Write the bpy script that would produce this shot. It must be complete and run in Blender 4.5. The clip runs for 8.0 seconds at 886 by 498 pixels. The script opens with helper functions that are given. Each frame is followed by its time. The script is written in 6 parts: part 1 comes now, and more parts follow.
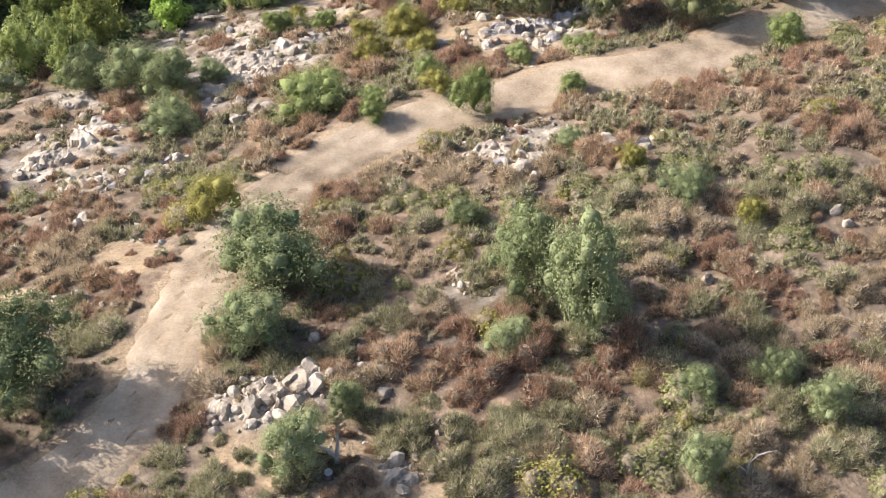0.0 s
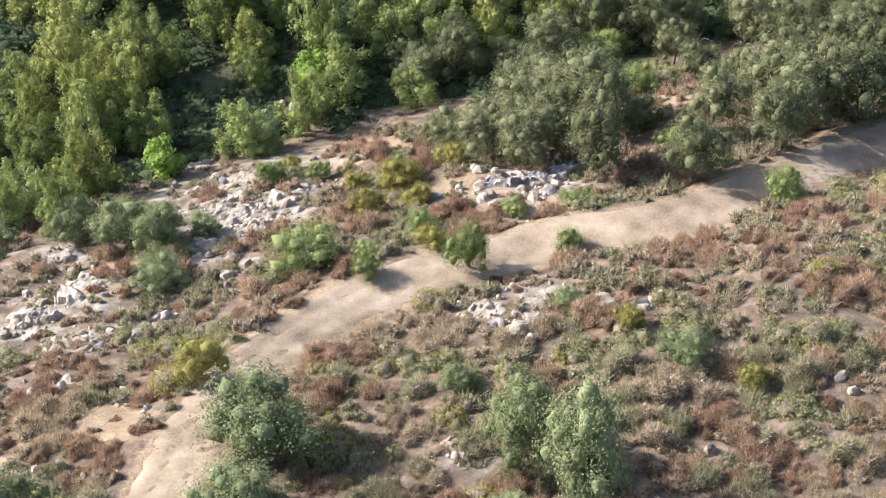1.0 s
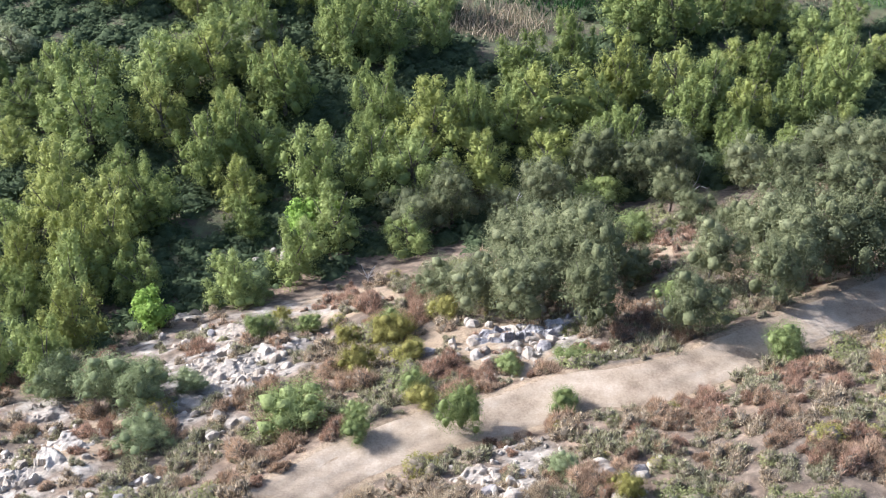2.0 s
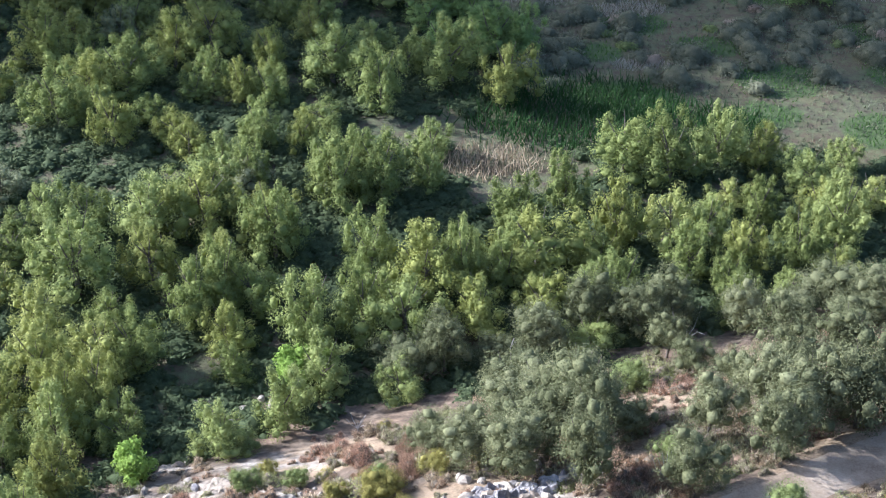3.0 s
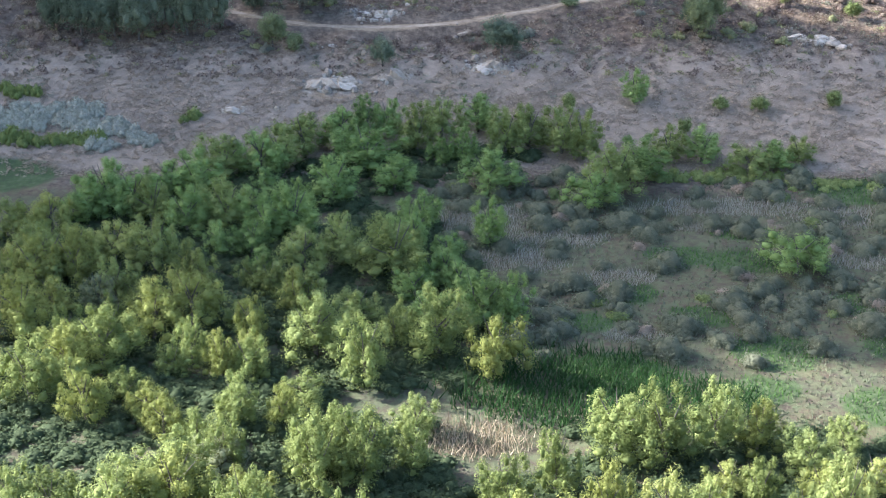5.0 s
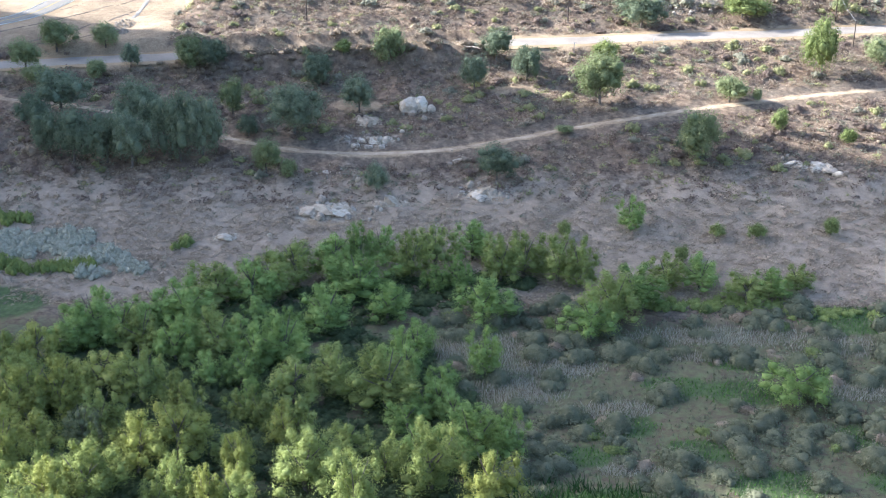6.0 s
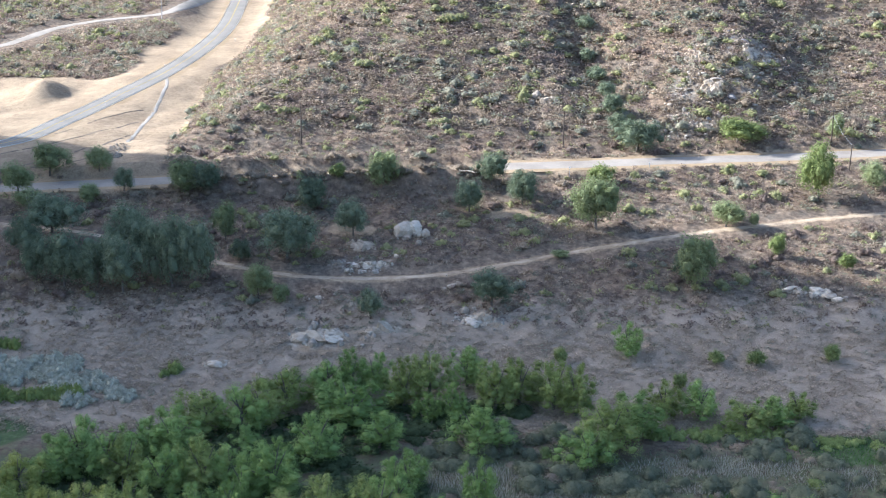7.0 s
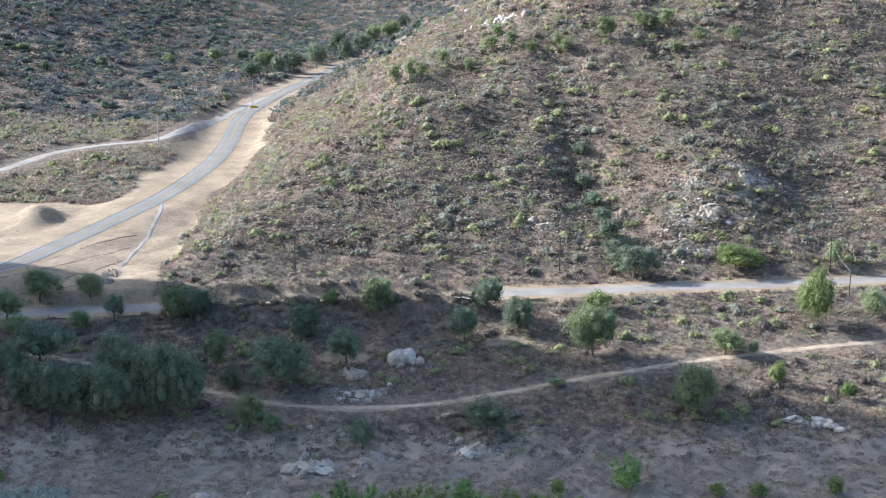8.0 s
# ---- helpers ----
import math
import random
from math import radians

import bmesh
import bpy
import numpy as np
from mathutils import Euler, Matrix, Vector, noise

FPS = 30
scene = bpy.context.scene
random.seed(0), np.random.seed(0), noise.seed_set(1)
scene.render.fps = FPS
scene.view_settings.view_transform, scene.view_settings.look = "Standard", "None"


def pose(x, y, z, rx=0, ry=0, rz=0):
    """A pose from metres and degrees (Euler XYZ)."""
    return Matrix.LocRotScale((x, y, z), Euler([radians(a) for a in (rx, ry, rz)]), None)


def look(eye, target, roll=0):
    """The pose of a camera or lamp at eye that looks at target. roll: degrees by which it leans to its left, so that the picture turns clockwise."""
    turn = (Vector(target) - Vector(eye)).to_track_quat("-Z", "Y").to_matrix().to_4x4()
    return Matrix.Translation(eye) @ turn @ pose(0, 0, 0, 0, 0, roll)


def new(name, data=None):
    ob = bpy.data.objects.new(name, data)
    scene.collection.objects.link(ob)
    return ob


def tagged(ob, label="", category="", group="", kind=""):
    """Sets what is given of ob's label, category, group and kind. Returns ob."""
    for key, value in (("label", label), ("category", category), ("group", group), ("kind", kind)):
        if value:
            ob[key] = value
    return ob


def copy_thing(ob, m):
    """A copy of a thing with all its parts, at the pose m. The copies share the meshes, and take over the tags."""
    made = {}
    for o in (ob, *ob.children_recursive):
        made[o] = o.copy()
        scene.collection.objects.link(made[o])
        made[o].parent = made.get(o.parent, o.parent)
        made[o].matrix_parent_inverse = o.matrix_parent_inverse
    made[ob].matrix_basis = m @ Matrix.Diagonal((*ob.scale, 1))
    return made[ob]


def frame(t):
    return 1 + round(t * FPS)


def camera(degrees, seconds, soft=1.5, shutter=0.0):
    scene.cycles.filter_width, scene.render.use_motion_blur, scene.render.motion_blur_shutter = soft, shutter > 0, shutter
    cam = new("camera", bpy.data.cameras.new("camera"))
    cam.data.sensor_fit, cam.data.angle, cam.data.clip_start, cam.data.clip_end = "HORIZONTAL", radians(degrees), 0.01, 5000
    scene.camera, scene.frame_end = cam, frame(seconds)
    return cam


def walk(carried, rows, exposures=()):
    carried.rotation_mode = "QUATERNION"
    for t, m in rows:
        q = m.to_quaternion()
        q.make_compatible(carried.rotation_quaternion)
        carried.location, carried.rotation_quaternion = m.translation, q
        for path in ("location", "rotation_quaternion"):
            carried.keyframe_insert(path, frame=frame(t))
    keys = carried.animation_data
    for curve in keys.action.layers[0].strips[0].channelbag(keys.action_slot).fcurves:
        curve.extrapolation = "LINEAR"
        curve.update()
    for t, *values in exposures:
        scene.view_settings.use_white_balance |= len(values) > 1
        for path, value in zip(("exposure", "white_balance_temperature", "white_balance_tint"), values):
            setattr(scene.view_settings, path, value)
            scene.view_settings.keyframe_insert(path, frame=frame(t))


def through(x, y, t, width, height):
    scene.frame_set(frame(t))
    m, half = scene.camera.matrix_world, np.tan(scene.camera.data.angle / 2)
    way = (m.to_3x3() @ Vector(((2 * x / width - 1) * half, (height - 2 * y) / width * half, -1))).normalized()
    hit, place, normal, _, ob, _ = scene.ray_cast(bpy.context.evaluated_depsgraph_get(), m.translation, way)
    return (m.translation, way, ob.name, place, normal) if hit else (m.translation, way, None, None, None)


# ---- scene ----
cam = camera(34.0, 8.0, soft=1.1)
# seconds, place, pitch, yaw, lean: a level flight forwards while the view tilts up
ROWS = [
    (0.0, 0.00, 0.00, 93.00, -49.31, 0.000, -0.000),
    (0.5, 0.11, 1.67, 93.03, -46.91, -0.074, 0.055),
    (1.0, 0.24, 3.36, 93.05, -44.41, -0.134, 0.098),
    (1.5, 0.38, 5.08, 93.07, -41.92, -0.214, 0.155),
    (2.8, 0.87, 9.69, 93.10, -35.52, -0.432, 0.309),
    (3.5, 1.19, 12.25, 93.11, -32.13, -0.514, 0.381),
    (4.0, 1.45, 14.12, 93.11, -29.72, -0.561, 0.426),
    (4.5, 1.73, 16.01, 93.11, -27.32, -0.612, 0.478),
    (5.8, 2.54, 21.07, 93.09, -21.08, -0.689, 0.566),
    (6.5, 3.04, 23.87, 93.07, -17.87, -0.715, 0.592),
    (7.0, 3.43, 25.90, 93.05, -15.45, -0.726, 0.608),
    (7.5, 3.83, 27.97, 93.03, -13.02, -0.734, 0.624),
    (8.0, 4.25, 30.06, 93.00, -10.60, -0.742, 0.643),
]
EXPOSURE = [(0.0, 0.98, 5800, 14), (1.5, 1.05, 5300, 14), (3.0, 1.2, 4950, 15), (3.5, 1.42, 5050, 15), (4.5, 1.85, 5250, 13), (6.0, 1.95, 5250, 11), (6.5, 1.85, 5200, 10), (7.2, 1.47, 5050, 10), (8.0, 1.25, 4950, 9)]
walk(cam, [(t, pose(x, y, z, 90 + pitch, 0, yaw) @ pose(0, 0, 0, 0, 0, lean)) for t, x, y, z, pitch, yaw, lean in ROWS], EXPOSURE)

# ---- daylight ----
TO_SUN = Vector((-0.88, 0.3, 0.49)).normalized()
world = bpy.data.worlds.new("World")
scene.world = world
world.use_nodes = True
wn, wl = world.node_tree.nodes, world.node_tree.links
sky = wn.new("ShaderNodeTexSky")
sky.sky_type, sky.sun_disc = "NISHITA", False
sky.sun_elevation = math.asin(TO_SUN.z)
sky.sun_rotation = math.atan2(TO_SUN.x, TO_SUN.y)
sky.air_density, sky.dust_density = 1.1, 4.0
wn["Background"].inputs["Strength"].default_value = 0.115
wl.new(sky.outputs[0], wn["Background"].inputs["Color"])
sun = new("sun", bpy.data.lights.new("sun", "SUN"))
sun.data.energy, sun.data.angle, sun.data.color = 5.2, radians(0.6), (1.0, 0.9, 0.76)
sun.matrix_basis = look(TO_SUN * 300, (0, 0, 0))
# ---- the lie of the land ----
def knots(v, table):
    """A smooth curve through (place, height) knots."""
    a = np.asarray(table, float)
    v = np.asarray(v, float)
    s = np.gradient(a[:, 1], a[:, 0])
    i = np.clip(np.searchsorted(a[:, 0], v) - 1, 0, len(a) - 2)
    h = a[i + 1, 0] - a[i, 0]
    u = np.clip((v - a[i, 0]) / h, 0, 1)
    return ((2 * u**3 - 3 * u**2 + 1) * a[i, 1] + (u**3 - 2 * u**2 + u) * h * s[i]
            + (3 * u**2 - 2 * u**3) * a[i + 1, 1] + (u**3 - u**2) * h * s[i + 1])


def ease(a, b, v):
    u = np.clip((np.asarray(v, float) - a) / (b - a), 0, 1)
    return u * u * (3 - 2 * u)


WAVES = np.random.RandomState(7).uniform(0, 2 * np.pi, (3, 24))


def rolling(x, y, size, seed=0):
    """Smooth uneven relief of about -1 to 1, with lumps of that size."""
    total = 0
    for k in range(8):
        a, ph, f = WAVES[0, (k + seed) % 24], WAVES[1, (k + 3 * seed) % 24], (0.6 + 0.16 * k) * 2 * np.pi / size
        total = total + np.sin(f * (x * np.cos(a) + y * np.sin(a)) + ph + 1.3 * np.sin(0.5 * f * (y * np.cos(a) - x * np.sin(a))))
    return total / 3.2


NEAR_SIDE = [(-900, 150), (-300, 82), (-100, 50), (0, 36), (20, 32.5), (40, 29), (50, 27), (62, 24.3), (73, 19.8), (80, 17.4), (90, 14),
             (98, 10.8), (107, 6.5), (116, 2.6), (126, 0.6), (137, 0), (150, 0), (600, 0)]
FAR_SIDE = [(-500, 0), (200, 0), (232, 0.1), (248, 0.8), (262, 2.6), (276, 5.6), (290, 9.6), (302, 13), (318, 16.4), (332, 19), (342, 21.6), (350, 23.4),
            (362, 24.2), (380, 25), (420, 27), (520, 38), (700, 46), (900, 58), (1300, 100), (2500, 210), (6000, 420)]


def hill_edge(y):
    return knots(y, [(300, -60), (350, -58), (375, -57), (400, -57), (430, -58), (480, -52), (520, -50), (560, -51), (594, -52), (640, -46), (700, -36), (800, -12), (1000, 60), (1400, 200), (2500, 500)])


def bare_land(x, y):
    """Height of the land before roads are cut into it."""
    x, y = np.asarray(x, float), np.asarray(y, float)
    z = knots(y - 0.35 * np.clip(x, -90, 90), NEAR_SIDE)
    far = knots(y + 0.02 * x, FAR_SIDE)
    z = np.maximum(z, far) + 0.25 * np.exp(-np.abs(z - far))
    # the big hill behind the paved road, with a gully and two spurs
    front, side = y - 362 - 0.04 * (x - 20), x - hill_edge(y)
    a, b = 0.37 * front, 0.62 * side
    rise = np.where((front > 0) & (side > 0), a * b / np.maximum(np.sqrt(np.sqrt(a**4 + b**4 + 1e-9)), 1e-6), 0)
    rise = np.clip(rise, 0, None)
    gully = np.exp(-np.sqrt(0.04 + ((x - 51 + 0.07 * (y - 365) - 2.5 * np.sin(y / 14)) / 11) ** 2)) * 1.3 * ease(0, 14, rise) * (1 - 0.85 * ease(17, 31, rise))
    crest = x - 80 - 0.1 * (y - 385)
    spur = (np.exp(-((crest / np.where(crest > 0, 12, 18)) ** 2)) - 0.38 * np.exp(-(((crest - 28) / 12) ** 2))) * ease(2, 14, rise) * (1 - ease(18, 40, rise))
    rise = rise * (1 - 0.16 * gully) - 3.2 * gully + 5 * spur + ease(4, 30, rise) * (1.3 * rolling(x, y, 55, 2) + 0.5 * rolling(x, y, 21, 5))
    z = z + np.clip(rise, 0, 140)
    # rising ground on the other side of the upper road
    z = z + ease(0, 160, -x - 120 + 0.12 * (y - 420)) * ease(400, 640, y) * 26
    z = z + ease(560, 900, y) * ease(40, 300, -x - 60) * 26
    # a low earth bank that hides the middle of the paved road
    z = z + 4.0 * np.exp(-(((y - 336.6 - 0.07 * (x + 27)) / 1.9) ** 2)) * ease(-52, -42, x) * (1 - ease(12, 22, x))
    # a graded mound beside the upper road
    z = z + 4.5 * np.exp(-(((x + 101) / 7) ** 2) - ((y - 418) / 9) ** 2)
    # a mountain added outside the view, towards the evening sun, to shade the valley
    z = z + 215 * np.exp(-(((x + 290) / 48) ** 2)) * ease(242, 282, y) * (1 - ease(420, 432, y))
    rough = ease(-60, 30, y) * 1.0
    z = z + rough * (0.35 * rolling(x, y, 17, 1) + 0.12 * rolling(x, y, 6, 9)) * (0.35 + 0.65 * ease(2, 8, np.abs(z - 1)))
    return z


def along(points, step=1.0):
    """Evenly spaced points on a smooth curve through plan points."""
    p = np.asarray(points, float)
    d = np.concatenate([[0], np.cumsum(np.linalg.norm(np.diff(p[:, :2], axis=0), axis=1))])
    s = np.arange(0, d[-1], step)
    return np.stack([knots(s, np.stack([d, p[:, k]], 1)) for k in range(p.shape[1])], 1)


def nearest(x, y, line):
    """Distance to a line in the plan, and the line's height there."""
    x, y = np.asarray(x, float), np.asarray(y, float)
    shape = x.shape
    x, y = x.ravel(), y.ravel()
    best, level = np.full(x.size, 1e9), np.zeros(x.size)
    lo, hi = line[:, :2].min(0) - 40, line[:, :2].max(0) + 40
    m = np.where((x > lo[0]) & (x < hi[0]) & (y > lo[1]) & (y < hi[1]))[0]
    for i in range(0, len(m), 20000):
        k = m[i:i + 20000]
        d = (x[k, None] - line[None, :, 0]) ** 2 + (y[k, None] - line[None, :, 1]) ** 2
        j = d.argmin(1)
        best[k], level[k] = np.sqrt(d[np.arange(len(k)), j]), line[j, 2]
    return best.reshape(shape), level.reshape(shape)


def graded(points, lift=0.0, soft=15, step=1.0):
    """A road line with its heights taken from the land and smoothed."""
    line = along(points, step)
    z = line[:, 2] if line.shape[1] > 2 else bare_land(line[:, 0], line[:, 1])
    n = max(1, int(soft / step))
    pad = np.concatenate([np.full(n, z[0]), z, np.full(n, z[-1])])
    z = np.convolve(pad, np.ones(2 * n + 1) / (2 * n + 1), "valid")
    return np.column_stack([line[:, :2], z + lift])
DIRT_ROAD = graded([(-62, 12), (-40, 28), (-27, 35.5), (-20, 40), (-16.6, 46), (-15.8, 51), (-14.6, 57.5), (-12.4, 65), (-9, 70.6), (-5.6, 74),
                    (-1.6, 76.5), (5, 79), (10.5, 81.3), (16, 82), (23, 85.7), (28.8, 89.3), (36.5, 93.6), (60, 103), (110, 118)], soft=5, step=0.5)
TRAIL = graded([(-160, 335), (-95, 322), (-64, 315), (-38.7, 304), (-25, 299), (-12, 297.5), (5.5, 298.5), (21, 303.6), (32.4, 308), (44, 311.5), (56, 315.5),
                (73, 320.5), (87, 324), (102, 327), (160, 340), (300, 352)])
PAVED_ROAD = graded([(-420, 300), (-180, 326), (-80, 338.5), (-52, 342), (-27, 346), (-2, 348), (23, 349.5), (36, 350.5), (62, 354), (89, 358.5), (113, 363), (220, 385), (400, 400)])
PAVED_ROAD[:, 2] -= 1.7 * ease(-54, -38, PAVED_ROAD[:, 0]) * (1 - ease(8, 24, PAVED_ROAD[:, 0]))
HIGHWAY = graded([(-420, 215, 18), (-260, 300, 20), (-140, 346, 22), (-106, 358, 23.8), (-95.8, 366.3, 24.5), (-87.7, 387, 26), (-79.3, 414, 28), (-70.3, 450, 30.5), (-65.2, 487, 33),
                  (-64.3, 522.6, 34.6), (-65.5, 553.6, 36.5), (-66.8, 594, 39), (-62.5, 635, 41.5), (-55, 682, 44), (-46, 733, 46.5), (-38, 765, 48.5), (0, 840, 51), (90, 960, 54)],
                 soft=8, step=2.0)
UPPER_TRACK = graded([(-330, 430), (-180, 452), (-128, 476), (-114.5, 503), (-100, 513), (-87, 520), (-82, 536), (-79, 558), (-74, 592), (-68.5, 625), (-60.5, 655)], soft=12)
ROADS = [(DIRT_ROAD, 2.1, 2.6), (TRAIL, 1.6, 2.5), (PAVED_ROAD, 6.4, 1.8), (UPPER_TRACK, 2.2, 4.0), (HIGHWAY, 7.0, 12.0)]


def land(x, y):
    """Height of the finished ground, with the roads cut in."""
    z = bare_land(x, y)
    for line, half, bank in ROADS:
        d, level = nearest(x, y, line)
        w = 1 - ease(half, half + bank, d)
        z = z * (1 - w) + level * w
    return z

# ---- materials ----
def shader(name):
    m = bpy.data.materials.new(name)
    m.use_nodes = True
    t = m.node_tree
    return m, t.nodes, t.links, t.nodes["Principled BSDF"]


def ramp(nodes, links, source, stops):
    r = nodes.new("ShaderNodeValToRGB")
    while len(r.color_ramp.elements) < len(stops):
        r.color_ramp.elements.new(0.5)
    for e, (place, colour) in zip(r.color_ramp.elements, stops):
        e.position, e.color = place, (*colour, 1)
    links.new(source, r.inputs[0])
    return r.outputs[0]


def noisy(nodes, links, size, detail=4.0, rough=0.6, coords=None):
    n = nodes.new("ShaderNodeTexNoise")
    n.inputs["Scale"].default_value, n.inputs["Detail"].default_value, n.inputs["Roughness"].default_value = 1.0 / size, detail, rough
    if coords is None:
        g = nodes.new("ShaderNodeNewGeometry")
        coords = g.outputs["Position"]
    links.new(coords, n.inputs["Vector"])
    return n.outputs["Fac"]


def blend(nodes, links, fac, a, b, kind="MIX"):
    m = nodes.new("ShaderNodeMix")
    m.data_type, m.blend_type = "RGBA", kind
    for value, slot in ((fac, 0), (a, 6), (b, 7)):
        if isinstance(value, (int, float)):
            m.inputs[slot].default_value = value
        elif isinstance(value, tuple):
            m.inputs[slot].default_value = (*value, 1)
        else:
            links.new(value, m.inputs[slot])
    return m.outputs[2]


def bumped(nodes, links, bsdf, height, strength, distance):
    b = nodes.new("ShaderNodeBump")
    b.inputs["Strength"].default_value, b.inputs["Distance"].default_value = strength, distance
    links.new(height, b.inputs["Height"])
    links.new(b.outputs[0], bsdf.inputs["Normal"])


def leaf_material(name, dark, mid, light, gloss=0.85, through=0.3, grain=0.9, vary=0.16, mottle=1.0):
    """Leaves that differ from plant to plant and from spray to spray, and let some light through."""
    m, n, l, p = shader(name)
    geo, info = n.new("ShaderNodeNewGeometry"), n.new("ShaderNodeObjectInfo")
    spread = n.new("ShaderNodeMath")
    spread.operation = "MULTIPLY_ADD"
    l.new(geo.outputs["Random Per Island"], spread.inputs[0])
    spread.inputs[1].default_value = vary
    tree = n.new("ShaderNodeMath")
    tree.operation = "MULTIPLY"
    l.new(info.outputs["Random"], tree.inputs[0])
    tree.inputs[1].default_value = 0.25
    l.new(tree.outputs[0], spread.inputs[2])
    patch = n.new("ShaderNodeMath")
    patch.operation = "MULTIPLY_ADD"
    fine = n.new("ShaderNodeMath")
    fine.operation = "MULTIPLY_ADD"
    l.new(noisy(n, l, grain * 0.14, 2.0, 0.6), fine.inputs[0])
    fine.inputs[1].default_value = 0.55
    coarse = n.new("ShaderNodeMath")
    coarse.operation = "MULTIPLY"
    l.new(noisy(n, l, grain, 2.0, 0.6), coarse.inputs[0])
    coarse.inputs[1].default_value = 0.45
    l.new(coarse.outputs[0], fine.inputs[2])
    l.new(fine.outputs[0], patch.inputs[0])
    patch.inputs[1].default_value = mottle
    offset = n.new("ShaderNodeMath")
    offset.operation = "SUBTRACT"
    l.new(spread.outputs[0], offset.inputs[0])
    offset.inputs[1].default_value = 0.5 * mottle + 0.5 * vary - 0.515
    l.new(offset.outputs[0], patch.inputs[2])
    colour = ramp(n, l, patch.outputs[0], [(0.22, dark), (0.62, mid), (0.95, light)])
    l.new(colour, p.inputs["Base Color"])
    p.inputs["Roughness"].default_value = gloss
    p.inputs["Specular IOR Level"].default_value = 0.1
    out = n["Material Output"]
    glow = n.new("ShaderNodeBsdfTranslucent")
    l.new(colour, glow.inputs["Color"])
    mix = n.new("ShaderNodeMixShader")
    mix.inputs[0].default_value = through
    l.new(p.outputs[0], mix.inputs[1])
    l.new(glow.outputs[0], mix.inputs[2])
    l.new(mix.outputs[0], out.inputs["Surface"])
    return m


def bark_material(name, a, b):
    m, n, l, p = shader(name)
    f = noisy(n, l, 0.25, 6.0)
    l.new(ramp(n, l, f, [(0.3, a), (0.7, b)]), p.inputs["Base Color"])
    p.inputs["Roughness"].default_value = 0.9
    bumped(n, l, p, f, 0.5, 0.05)
    return m


def rock_material(name, dark, mid, light):
    m, n, l, p = shader(name)
    info = n.new("ShaderNodeObjectInfo")
    big, fine = noisy(n, l, 1.1, 5.0, 0.65), noisy(n, l, 0.16, 5.0, 0.7)
    f = n.new("ShaderNodeMath")
    f.operation = "MULTIPLY_ADD"
    l.new(fine, f.inputs[0])
    f.inputs[1].default_value = 0.45
    l.new(big, f.inputs[2])
    c = ramp(n, l, f.outputs[0], [(0.48, dark), (0.66, mid), (0.9, light)])
    tint = ramp(n, l, info.outputs["Random"], [(0.0, (0.78, 0.72, 0.66)), (1.0, (1.0, 1.0, 1.0))])
    l.new(blend(n, l, 1.0, c, tint, "MULTIPLY"), p.inputs["Base Color"])
    p.inputs["Roughness"].default_value = 0.88
    bumped(n, l, p, f.outputs[0], 0.7, 0.12)
    return m


def soil_material(name, dark, mid, light, size=1.6):
    m, n, l, p = shader(name)
    big, fine = noisy(n, l, size * 3, 4.0), noisy(n, l, size * 0.2, 6.0, 0.7)
    f = n.new("ShaderNodeMath")
    f.operation = "MULTIPLY_ADD"
    l.new(fine, f.inputs[0])
    f.inputs[1].default_value = 0.5
    l.new(big, f.inputs[2])
    l.new(ramp(n, l, f.outputs[0], [(0.5, dark), (0.75, mid), (0.98, light)]), p.inputs["Base Color"])
    p.inputs["Roughness"].default_value = 0.95
    p.inputs["Specular IOR Level"].default_value = 0.1
    bumped(n, l, p, fine, 0.5, 0.1)
    return m


